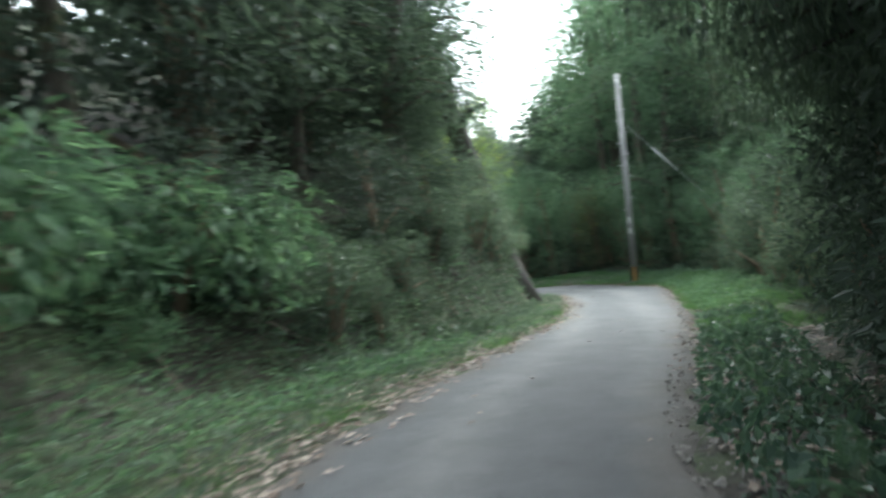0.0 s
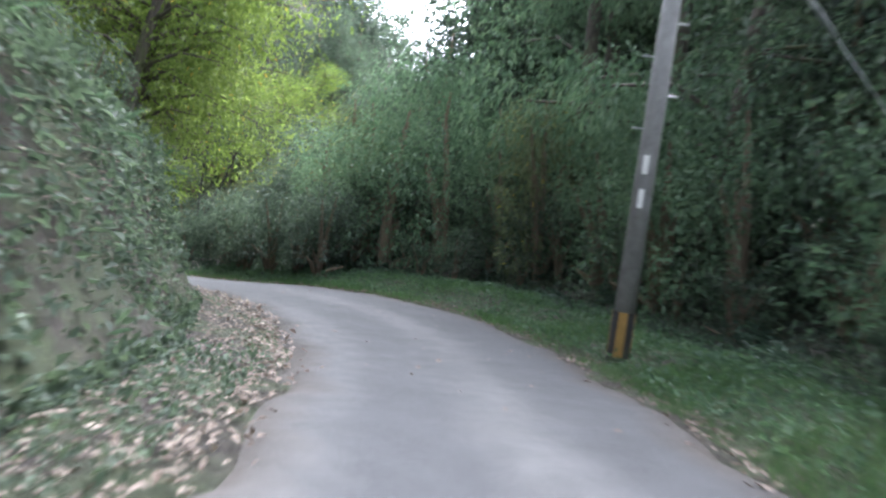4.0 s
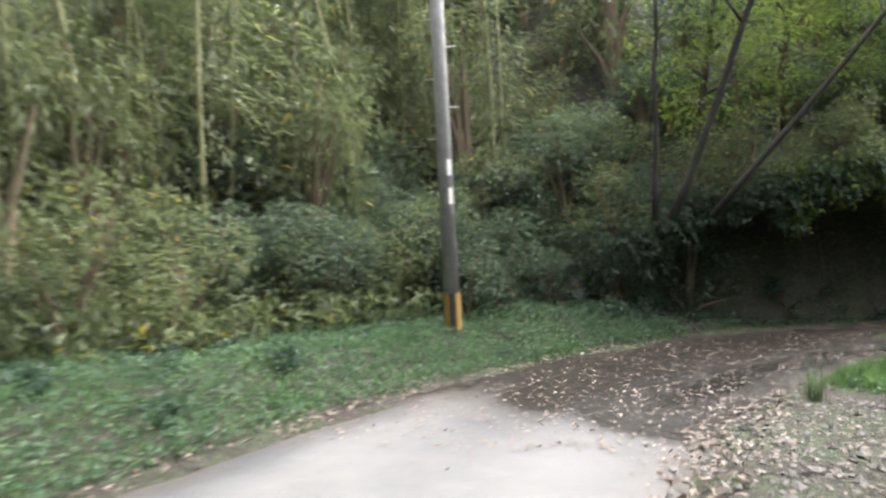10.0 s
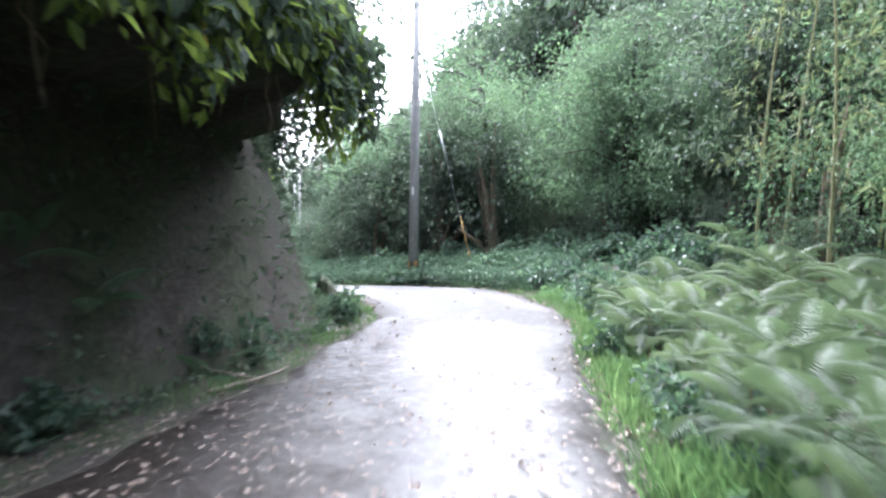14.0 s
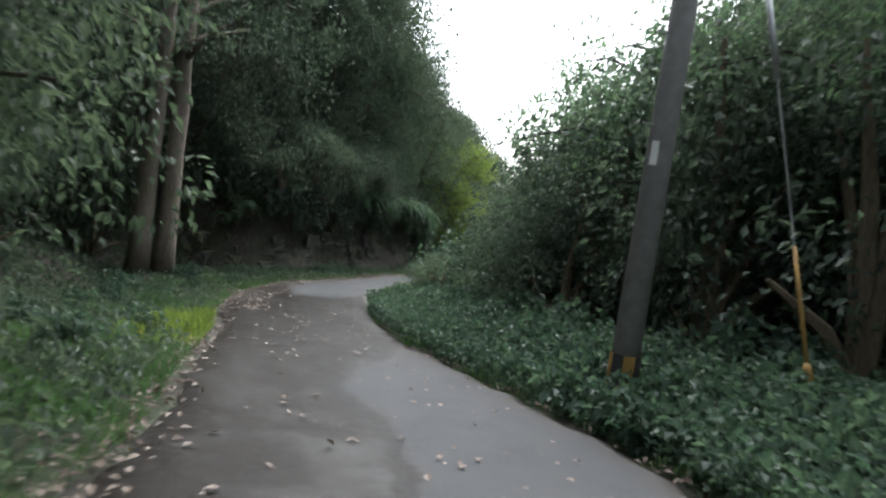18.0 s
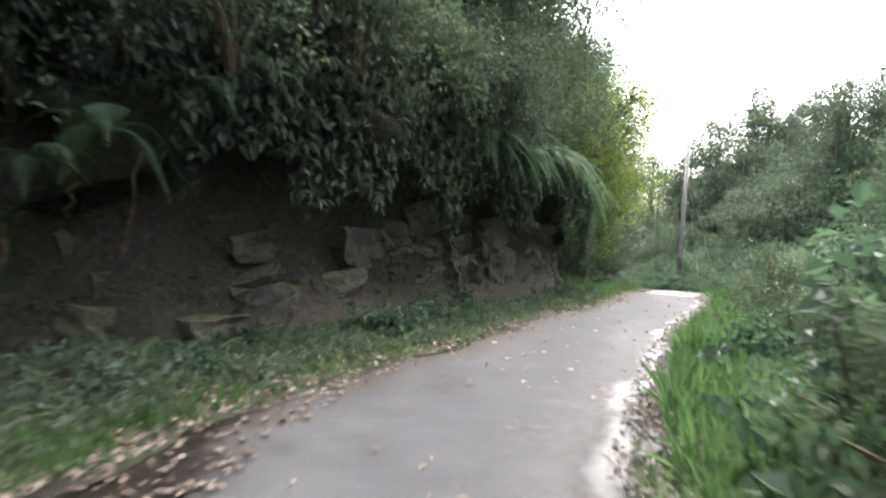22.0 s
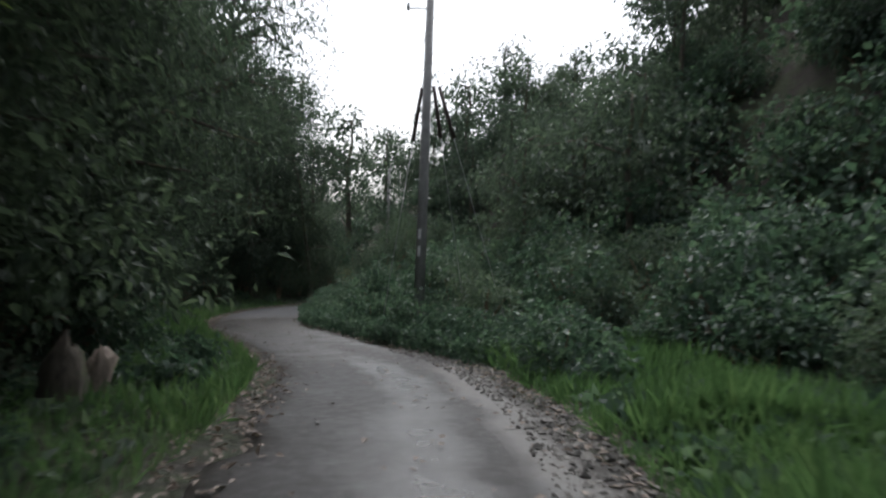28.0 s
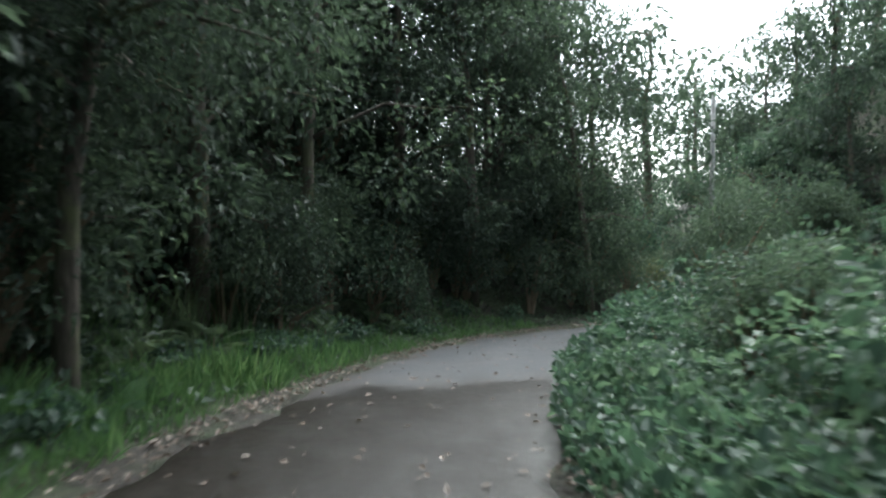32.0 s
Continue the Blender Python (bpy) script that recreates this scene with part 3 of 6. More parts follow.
def make_fern(key, seed, fronds, length, arch, label, group="ferns on the banks", mat=None, spread=1.0, lift=0.0):
    rng = np.random.default_rng(seed)
    root = holder(key, label, "fern", group)
    if lift:
        part("stalk", mesh_from(key + "_stalk", *tube([(0, 0, -0.1), (0.01, 0, lift * 0.5), (0, 0, lift)], [0.012, 0.01, 0.008], 5), STEM), root)
    shapes = []
    for k in range(2):
        L, rise, n = length, (0.4, 0.65)[k], 30
        u = np.linspace(0.06, 1, n)
        spine = np.stack([L * (u * spread - 0.1 * u * u), 0 * u + 0.04 * L * np.sin(3 * u) * (k - 0.5), L * (rise * u * 1.4 - arch * u * u)], 1)
        tang = np.gradient(spine, axis=0)
        tang /= np.linalg.norm(tang, axis=1)[:, None]
        w = 0.26 * L * np.sin(np.pi * np.clip(u * 0.9 + 0.08, 0, 1)) ** 0.8 * (1.05 - 0.55 * u)
        V, F = [tuple(p) for p in spine], []
        for sg in (-1, 1):
            for i in range(n - 1):
                way = np.array((0.0, sg, -0.25)) + tang[i] * 0.5
                mid = (spine[i] + spine[i + 1]) / 2
                V += [tuple(mid + way * w[i] * 0.5 + (0, 0, 0.05 * w[i])), tuple(mid + way * w[i] - (0, 0, 0.1 * w[i]))]
                V.append(tuple(spine[i] + 0.5 * (spine[i + 1] - spine[i])))
                F += [(i, i + 1, len(V) - 1), (i, len(V) - 1, len(V) - 3), (len(V) - 1, len(V) - 2, len(V) - 3)]
        shapes.append(mesh_from(key + "_frond", V, F, mat or LEAF_FERN))
    for k in range(fronds):
        ob = part("frond", shapes[k % 2], root)
        ob.matrix_basis = pose(0, 0, lift * (0.55 + 0.45 * (k % 3) / 2), 0, rng.uniform(-12, 8), 360 * (k + rng.uniform(-0.3, 0.3)) / fronds)
        q = rng.uniform(0.75, 1.1)
        ob.scale = (q, q, q)
    KINDS[key] = (root, length * 0.7)
    return root


make_bush("dark_shrub", 1, 1.3, 2.6, 20, 95, 0.105, LEAF_DARK, "dense dark green evergreen shrub at the forest edge")
make_bush("dark_shrub_b", 2, 1.5, 3.4, 22, 105, 0.115, LEAF_DARK, "tall dark green shrub crowding the road edge")
make_bush("leafy_shrub", 3, 1.2, 2.2, 18, 85, 0.105, LEAF_MID, "bushy mid-green broadleaf shrub on the bank")
make_bush("leafy_shrub_b", 4, 1.0, 1.5, 13, 85, 0.095, LEAF_MID, "low rounded green shrub on the verge")
make_bush("sunlit_shrub", 5, 1.2, 2.2, 17, 90, 0.1, LEAF_BAMBOO, "yellow-green leafy shrub in the open light")
make_bush("autumn_shrub", 6, 0.8, 1.2, 10, 50, 0.11, LEAF_AUTUMN, "small shrub with yellowing autumn leaves")
make_bush("vine_mound", 7, 1.6, 2.4, 20, 75, 0.15, LEAF_KUDZU, "mound of broad climbing vine leaves over a bush", width=0.75)
make_bush("vine_heap", 27, 1.8, 2.2, 20, 60, 0.2, LEAF_KUDZU, "heap of climbing vine leaves on the hillside", group="vines on the hillside", width=0.8)
make_bush("bamboo_thicket", 28, 1.6, 4.2, 22, 60, 0.22, LEAF_BAMBOO, "yellowish green bamboo undergrowth with drooping leaves", "bamboo", "bamboo culms in the grove", width=0.22, droop=0.9)
make_bush("pale_thicket", 29, 1.9, 4.6, 30, 100, 0.13, LEAF_FRESH, "tall dense pale green thicket beside the bend", group="thickets in the wood", width=0.3, droop=0.8)
make_bush("vine_mound_b", 8, 1.2, 1.2, 14, 70, 0.13, LEAF_KUDZU, "low heap of broad green vine leaves", width=0.75)
make_bush("fern_bank", 33, 1.2, 1.5, 16, 90, 0.17, LEAF_FERN, "mass of feathery green fern leaves on the bank", "fern", "ferns on the banks", width=0.28, droop=0.7)
make_bush("leafy_herb", 9, 0.5, 0.5, 8, 28, 0.13, LEAF_KUDZU, "clump of low broad-leaved weeds on the verge", "weed", "weeds along the verge", width=0.75)
make_bush("thicket", 21, 2.4, 5.5, 30, 85, 0.19, LEAF_DARK, "tall dark thicket of saplings inside the wood", group="thickets in the wood")
make_bush("thicket_b", 22, 2.2, 4.5, 28, 85, 0.18, LEAF_MID, "leafy green thicket of saplings inside the wood", group="thickets in the wood")
make_bush("hanging_shrub", 23, 1.3, 1.0, 14, 60, 0.14, LEAF_DARK, "dark shrub hanging down over the cut bank", droop=1.1)
make_tree("evergreen_tree", 11, 10.0, 0.2, 3.4, 0.16, 36, 70, 0.175, LEAF_DARK, BARK, "tall dark evergreen tree on the wooded bank", limbs=12)
make_tree("broadleaf_tree", 12, 8.5, 0.16, 3.0, 0.16, 34, 70, 0.155, LEAF_MID, BARK, "leafy green tree on the wooded bank", limbs=12)
make_tree("sunlit_tree", 13, 6.5, 0.12, 2.8, 0.25, 34, 85, 0.11, LEAF_YELLOW, BARK, "tree with yellow-green leaves hanging over the road", lean=(0.3, 0.0))
make_tree("tall_tree", 41, 11.0, 0.2, 3.0, 0.14, 46, 75, 0.155, LEAF_DARK, BARK, "tall dense tree with dark glossy leaves beside the lane", limbs=10, lean=(0.1, 0.0))
make_tree("tall_green_tree", 42, 10.0, 0.18, 3.0, 0.12, 44, 75, 0.15, LEAF_MID, BARK, "tall dense green tree beside the lane", limbs=10, lean=(0.1, 0.0))
make_tree("hill_tree", 14, 8.0, 0.2, 3.8, 0.1, 24, 34, 0.33, LEAF_DARK, BARK, "dark rounded tree on the far hillside", "trees on the far hillside", limbs=5)
make_tree("hill_tree_b", 15, 6.0, 0.18, 3.4, 0.1, 22, 34, 0.31, LEAF_MID, BARK, "green rounded tree on the far hillside", "trees on the far hillside", limbs=5)
make_tree("arching_tree", 51, 8.0, 0.15, 3.3, 0.38, 42, 120, 0.115, LEAF_DARK, BARK, "dark tree arching over the lane", lean=(0.34, 0.0))
make_tree("drooping_tree", 52, 9.5, 0.18, 3.0, 0.12, 44, 95, 0.15, LEAF_FRESH, BARK, "tall fresh green tree with drooping sprays", width=0.28, droop=1.6, limbs=8)
make_tree("weeping_tree", 53, 7.5, 0.16, 2.8, 0.42, 38, 90, 0.16, LEAF_MID, BARK_DARK, "dark tree with long drooping sprays over the lane", width=0.22, droop=2.2, lean=(0.25, 0.0))
make_tree("round_tree", 54, 6.5, 0.13, 2.7, 0.27, 34, 85, 0.13, LEAF_MID, BARK_DARK, "rounded evergreen tree with low branches at the bend", limbs=10)
make_tree("round_tree_b", 55, 5.6, 0.12, 2.5, 0.25, 32, 85, 0.125, LEAF_FRESH, BARK_DARK, "rounded green tree with low branches at the bend", limbs=10)
make_bamboo("bamboo", 16, 9.0, "tall thin green bamboo culm with drooping leaves")
make_bamboo("bamboo_b", 17, 7.0, "slender yellowish bamboo culm with drooping leaves")
make_bamboo("bare_bamboo", 56, 9.0, "tall bare bamboo culm in the dark grove", 0.62, 26)
make_fern("fern", 18, 6, 0.75, 0.55, "green fern with arching fronds on the bank")
make_fern("hanging_fern", 19, 8, 1.25, 1.25, "large fern with long drooping fronds on the rock face")
make_fern("bracken", 20, 8, 1.0, 0.6, "tall pale green bracken fern beside the road", mat=LEAF_BRACKEN, lift=0.65)


def make_reed(key, seed, H, blades, label):
    q = np.random.default_rng(seed)
    root = holder(key, label, "grass", "tall grass clumps")
    vs, fs = [], []
    for _ in range(blades):
        a, L, out = q.uniform(0, 6.283), H * q.uniform(0.6, 1.1), q.uniform(0.15, 0.7)
        base = Vector((q.normal(0, 0.12), q.normal(0, 0.12), -0.03))
        way, side = Vector((math.cos(a), math.sin(a), 0)), Vector((-math.sin(a), math.cos(a), 0))
        o = len(vs)
        for u in np.linspace(0, 1, 6):
            c = base + way * out * L * u * u + Vector((0, 0, L * (u - 0.35 * out * u**3)))
            wd = 0.012 * (1 - u) + 0.001
            vs += [tuple(c - side * wd), tuple(c + side * wd)]
        fs += [(o + 2 * i, o + 2 * i + 1, o + 2 * i + 3, o + 2 * i + 2) for i in range(5)]
    part("blades", mesh_from(key + "_blades", vs, fs, LEAF_BRACKEN), root)
    KINDS[key] = (root, 0.4)
    return root


make_reed("tall_grass", 31, 1.3, 90, "clump of tall pale green grass with arching blades")
rng = np.random.default_rng(77)
USED = set()


HIGH = ("hill_tree", "hill_tree_b", "tall_green_tree", "tall_tree", "drooping_tree", "broadleaf_tree", "evergreen_tree", "sunlit_tree", "arching_tree")


def clear(s, d, R):
    """Push a place out so that a plant of radius R stays off the road."""
    edge = float(table(EDGES, s, 2 if d > 0 else 1))
    return math.copysign(max(abs(d), edge + R), d)


def put(key, s, d, scale=1.0, sink=0.05, tilt=0.0, keep=0.8, z=None, turn=None):
    root, R = KINDS[key]
    d = clear(s, d, R * scale * keep)
    x, y = at(s, d)
    x, y = float(x), float(y)
    # other bends of the road must stay clear too
    s2, d2, _ = locate(x, y)
    if abs(d2[0]) < float(table(EDGES, s2[0], 2 if d2[0] > 0 else 1)) + R * scale * keep * 0.8:
        return None
    # the open verge in front of the twin cedars holds low plants only
    if 85 < s2[0] < 98.8 and -5.7 < d2[0] < 0 and key not in ("leafy_herb", "fern", "tall_grass", "hanging_fern"):
        return None
    # a gap in the wood beyond the first bend, and another behind the pole at the third, where the sky shows
    if key in HIGH and 3 < y < 34 and abs(x + 4.4 - 0.113 * (y + 18)) < 2.2 + 0.035 * y:
        return None
    if key in ("hill_tree", "hill_tree_b") and 13 < x < 20 and 55 < y < 62:
        return None
    zz = ground_at(x, y) - sink if z is None else z
    m = pose(x, y, zz, rng.normal(0, 3) + tilt, rng.normal(0, 3), rng.uniform(0, 360) if turn is None else turn)
    if key in USED:
        ob = copy_thing(root, m)
    else:
        ob = root
        ob.matrix_basis = m
        USED.add(key)
    ob.scale = (scale * rng.uniform(0.9, 1.1), scale * rng.uniform(0.9, 1.1), scale * rng.uniform(0.88, 1.15))
    return ob


def zone(keys, s0, s1, d0, d1, count, lo=0.8, hi=1.2, keep=0.8, sink=0.05):
    """Scatter plants between two stations and two distances past the road edge (negative: left)."""
    side = -1 if d0 < 0 else 1
    for k in range(count):
        s = s0 + (s1 - s0) * (k + rng.uniform(0, 1)) / count
        e = float(table(EDGES, s, 2 if side > 0 else 1))
        d = side * (e + rng.uniform(min(abs(d0), abs(d1)), max(abs(d0), abs(d1))))
        put(keys[int(rng.integers(len(keys)))], s, d, rng.uniform(lo, hi), sink, keep=keep)


# ---- ground: one sheet to the horizon ----
def spaced(lo, hi, step, far):
    core = np.arange(lo, hi + 0.01, step)
    grow, g = [], step
    while sum(grow) < far:
        g *= 1.35
        grow.append(g)
    out = np.cumsum(grow)
    return np.r_[lo - out[::-1], core, hi + out]


gx, gy = spaced(-22, 56, 0.55, 1500), spaced(-32, 126, 0.55, 1500)
GX, GY = np.meshgrid(gx, gy)
GZ = height(GX.ravel(), GY.ravel()).reshape(GX.shape)
nx, ny = len(gx), len(gy)
idx = np.arange(nx * ny).reshape(ny, nx)
quads = np.stack([idx[:-1, :-1], idx[:-1, 1:], idx[1:, 1:], idx[1:, :-1]], -1).reshape(-1, 4)
ground = new("ground", mesh_from("ground", np.stack([GX, GY, GZ], -1).reshape(-1, 3), quads, SOIL, True))
gs, gd, _ = locate(GX.ravel(), GY.ravel())
fade = lambda a, lo, hi: np.clip((a - lo) / 1.5, 0, 1) * np.clip((hi - a) / 1.5, 0, 1)
# where the haze-lightened earth shows; weaker in the dark hollow
bare = np.maximum(0.45 * fade(gs, 61.5, 73), fade(gs, 98.5, 115)) * np.clip((-gd - table(EDGES, gs, 1) - 0.3) / 0.6, 0, 1) * np.clip((6 + gd) / 1.0, 0, 1)
ground.data.attributes.new("cut", "FLOAT", "POINT").data.foreach_set("value", bare.astype(np.float32))
tagged(ground, "dark forest soil with moss and leaf litter", "ground", kind="structure")

# ---- road ----
rs_ = np.arange(-9.9, 200, 0.35)
across = np.linspace(0, 1, 15)
RV, RW, RM, RD = [], [], [], []
for s in rs_:
    l, r = float(table(EDGES, s, 1)), float(table(EDGES, s, 2))
    l += 0.1 * math.sin(s * 0.9) * math.sin(s * 0.37) + 0.06 * math.sin(s * 2.7) + rng.uniform(-0.1, 0.1)
    r += 0.08 * math.sin(s * 0.8 + 1) + 0.06 * math.sin(s * 2.3) + rng.uniform(-0.1, 0.1)
    z = float(np.interp(s, S, TRACK[:, 2]))
    for u in across:
        d = -l + (l + r) * u
        x, y = at(s, d)
        crown = 0.02 * (1 - (2 * u - 1) ** 2)
        drop = -0.09 if u in (0.0, 1.0) else 0.0
        RV.append((float(x), float(y), z + 0.012 + crown + drop))
        near_edge = min(d + l, r - d)
        w, m_ = 0.12, 0.9 * max(0, 1 - near_edge / 0.75)
        du = 0.22 * math.exp(-(((d + 0.75) / 0.4) ** 2)) + 0.22 * math.exp(-(((d - 0.7) / 0.4) ** 2))
        if 10 < s < 38:
            du += 0.05
        elif 38 <= s < 50:
            # a little darker along this stretch, up to the pale one
            w = 0.3
        elif 50 <= s < 55.5:
            # skylight falling on the bend is painted into the lane as a pale patch
            w, du = 0.1, 0.6 if -2.0 < d < 0.9 else 0.2
        elif 55.5 <= s < 73:
            w, m_, du = 0.8 + 0.75 * math.exp(-(((d - 0.1) / 0.5) ** 2)), max(m_, 0.8 if d < -0.6 else 0.3), 0.1
        elif 73 <= s < 79:
            w, m_, du = (0.5 if d > 0.6 else 0.3), max(m_, 0.4), 0.3
        elif 79 <= s < 96 - 0.8 * d + 0.7 * math.sin(2.3 * d):
            line = 0.15 + 0.3 * math.sin(s * 0.5) + 0.2 * math.sin(s * 1.7) + 1.2 * max(0.0, s - 86.5)
            w, m_, du = (0.95 if d < line else 0.25), max(m_, 0.75 if d < line - 0.2 else 0.15), 0.0
        elif 95 <= s < 120:
            w, m_ = 0.3 + 1.35 * math.exp(-(((d - r + 0.06) / 0.2) ** 2)) + 0.35 * math.sin(1.9 * s + 2 * math.sin(1.3 * d)) * math.sin(0.7 * s + 1.5 * d), max(m_, 0.6 * max(0, 1 - (r - d) / 0.6), 1.1 * max(0, 1 - (d + l) / 0.9))
        elif 120 <= s < 134:
            w, m_, du = 0.85 + 0.6 * math.exp(-(((d - 0.2) / 0.3) ** 2)) - 0.7 * math.exp(-(((d - r + 0.55) / 0.3) ** 2)), max(m_, 0.75 if d > 0.9 else 0.3), 0.9 * math.exp(-(((d - r + 0.55) / 0.3) ** 2))
        elif 134 <= s < 151.0 + 0.6 * d:
            w, m_, du = 0.95, max(m_, 0.75), 0.0
        elif s >= 150:
            w, m_, du = 0.2, max(m_, 0.25), 0.15
        streak = math.sin(2.1 * d + 0.21 * s) * math.sin(0.47 * s + 1.3 * d) + 0.6 * math.sin(5.3 * d - 0.33 * s + 1) * math.sin(0.9 * s)
        w += (0.06 if 36 < s < 52 else 0.2) * streak
        du = max(0.0, du + 0.14 * math.sin(3.7 * d + 0.4 * s + 2) * math.sin(0.31 * s))
        RW.append(w)
        RM.append(m_)
        RD.append(du)
k = len(across)


def softened(values, reach):
    """Blend values along the road."""
    a = np.array(values).reshape(len(rs_), k)
    w = np.exp(-(np.arange(-9, 10) * 0.35 / reach) ** 2)
    pad = np.pad(a, ((9, 9), (0, 0)), "edge")
    return sum(wi * pad[i : i + len(rs_)] for i, wi in enumerate(w / w.sum())).ravel()


RW, RM, RD = softened(RW, 1.3), softened(RM, 1.0), softened(RD, 1.4)
RF = [(i * k + j, i * k + j + 1, (i + 1) * k + j + 1, (i + 1) * k + j) for i in range(len(rs_) - 1) for j in range(k - 1)]
road_me = mesh_from("road", RV, RF, ROAD, True)
for name, values in (("wet", RW), ("mud", RM), ("dust_and_light", RD)):
    road_me.attributes.new(name, "FLOAT", "POINT").data.foreach_set("value", np.array(values, np.float32))
tagged(new("road", road_me), "narrow worn grey asphalt lane with mud and damp patches", "road", kind="structure")


# ---- utility poles ----
def utility_pole(x, y, zg, h, r, stripes=True, plates=(1.9, 2.35), face=(0, -1), lean=(0, 0)):
    root = tagged(new("utility_pole"), "weathered grey concrete utility pole beside the road", "utility pole", "utility poles")
    root.location = (x, y, zg)
    top = lambda z: Vector((lean[0] * z, lean[1] * z, z))
    part("shaft", mesh_from("pole_shaft", *tube([top(-0.3), top(h * 0.5), top(h)], [r, r * 0.84, r * 0.66], 20), CONCRETE, True), root)
    if stripes:
        for k in range(8):
            a0, a1 = 2 * math.pi * k / 8, 2 * math.pi * (k + 1) / 8
            vs = []
            for z in (0.05, 0.65):
                for a in np.linspace(a0, a1, 4):
                    vs.append((math.cos(a) * (r + 0.012) + lean[0] * z, math.sin(a) * (r + 0.012) + lean[1] * z, z))
            part("warning_stripe", mesh_from("stripe", vs, [(i, i + 1, i + 5, i + 4) for i in range(3)], YELLOW if k % 2 else BLACK, True), root, "yellow stripe" if k % 2 else "black stripe")
    fa = math.atan2(face[1], face[0])
    for z in plates:
        vs = [((r * 0.97 + 0.012) * math.cos(a) + lean[0] * q, (r * 0.97 + 0.012) * math.sin(a) + lean[1] * q, q) for q in (z, z + 0.24) for a in np.linspace(fa - 0.25, fa + 0.25, 4)]
        part("plate", mesh_from("plate", vs, [(i, i + 1, i + 5, i + 4) for i in range(3)], WHITE, True), root, "white plastic plate")
    for k in range(int((h - 3) / 0.45)):
        z = 3 + k * 0.45
        sg = 1 if k % 2 else -1
        c = top(z)
        part("step_bolt", mesh_from("bolt", *tube([c, c + Vector((sg * (r * 0.8 + 0.16), 0, 0))], [0.011, 0.011], 5), STEEL), root)
    return root


POLES = {}
for key, x, y, h, r, stripes, plates, face in (("a", 2.95, 6.4, 8.5, 0.14, True, (2.0, 2.43), (-0.5, -1)), ("b", -12.15, 32.7, 9.0, 0.125, True, (2.0, 2.43), (0.75, -0.7)), ("c", 8.75, 51.26, 9.2, 0.15, True, (2.6,), (-0.9, -0.5)), ("d", 36.75, 98.34, 8.75, 0.14, False, (2.0, 2.43), (-1, -0.6)), ("e", 58.4, 131.6, 8.5, 0.14, False, (), (0, -1))):
    zg = ground_at(x, y) - (0.4 if key == "e" else 0.0)
    POLES[key] = (utility_pole(x, y, zg, h, r, stripes, plates, face), Vector((x, y, zg)), h)


def crossarm(key, turn, z_off=0.5):
    root, base, h = POLES[key]
    c, s_ = math.cos(radians(turn)), math.sin(radians(turn))
    z = h - z_off
    part("crossarm", mesh_from("crossarm", *tube([(-0.55 * c, -0.55 * s_, z), (0.55 * c, 0.55 * s_, z)], [0.04, 0.04], 6), STEEL), root, "galvanised steel crossarm")
    for k in (-0.5, 0.0, 0.5):
        part("insulator", mesh_from("insulator", *tube([(k * c, k * s_, z), (k * c, k * s_, z + 0.08), (k * c, k * s_, z + 0.1), (k * c, k * s_, z + 0.2)], [0.03, 0.05, 0.035, 0.045], 8), WHITE, True), root, "white porcelain insulator")


for key, turn in (("a", 70), ("b", 20), ("c", -10), ("e", 40)):
    crossarm(key, turn)


def guy_wire(key, z_top, ax, ay, cover, mat, r, label):
    """A stay from the pole to an anchor on the ground, with a sleeve between two shares of its length."""
    _, base, h = POLES[key]
    a, e = base + Vector((0, 0, z_top)), Vector((ax, ay, ground_at(ax, ay) - 0.05))
    root = tagged(new("guy_wire"), label, "guy wire", "guy wires of the poles")
    root.location = e
    part("wire", mesh_from("wire", *tube([(0, 0, 0), (a - e) * 0.5, a - e], [0.009] * 3, 5), STEEL), root)
    u0, u1 = cover
    part("sleeve", mesh_from("sleeve", *tube([(a - e) * u0, (a - e) * ((u0 + u1) / 2), (a - e) * u1], [r, r, r * 0.9], 8), mat, True), root)
    return root


guy_wire("a", 6.6, 8.0, 5.6, (0.6, 0.78), STEEL, 0.035, "steel stay wire with a grey sleeve on the pole")
g = guy_wire("c", 7.2, 9.8, 49.8, (0.46, 0.6), STEEL, 0.03, "stay wire with grey sleeve and yellow foot guard")
wire_way = (POLES["c"][1] + Vector((0, 0, 7.2)) - g.location).normalized()
part("guard", mesh_from("guard", *tube([wire_way * 0.3, wire_way * 1.0, wire_way * 1.65], [0.022, 0.02, 0.018], 8), YELLOW, True), g, "yellow plastic guard tube")
part("guard_foot", mesh_from("guard_foot", *tube([wire_way * 0.02, wire_way * 0.25, wire_way * 0.5, wire_way * 0.56], [0.06, 0.055, 0.045, 0.025], 10), YELLOW, True), g, "thick yellow guard foot")
# the pole in the vines carries two one-sided brackets and three dark sleeved stays
root_d, base_d, h_d = POLES["d"]
for z_off in (0.24, 0.62):
    z = h_d - z_off
    part("bracket", mesh_from("bracket", *tube([(0.05, -0.04, z), (-0.25, 0.2, z + 0.02), (-0.42, 0.34, z)], [0.03, 0.028, 0.025], 6), STEEL), root_d, "one-sided steel bracket")
    part("insulator", mesh_from("insulator", *tube([(-0.42, 0.34, z - 0.05), (-0.42, 0.34, z + 0.04), (-0.42, 0.34, z + 0.1), (-0.42, 0.34, z + 0.14)], [0.035, 0.05, 0.03, 0.045], 8), WHITE, True), root_d, "white porcelain insulator")
part("lightning_rod", mesh_from("lightning_rod", *tube([(0, 0, h_d - 0.1), (0, 0, h_d + 0.2), (0, 0, h_d + 0.45)], [0.012, 0.01, 0.006], 5), STEEL), root_d)
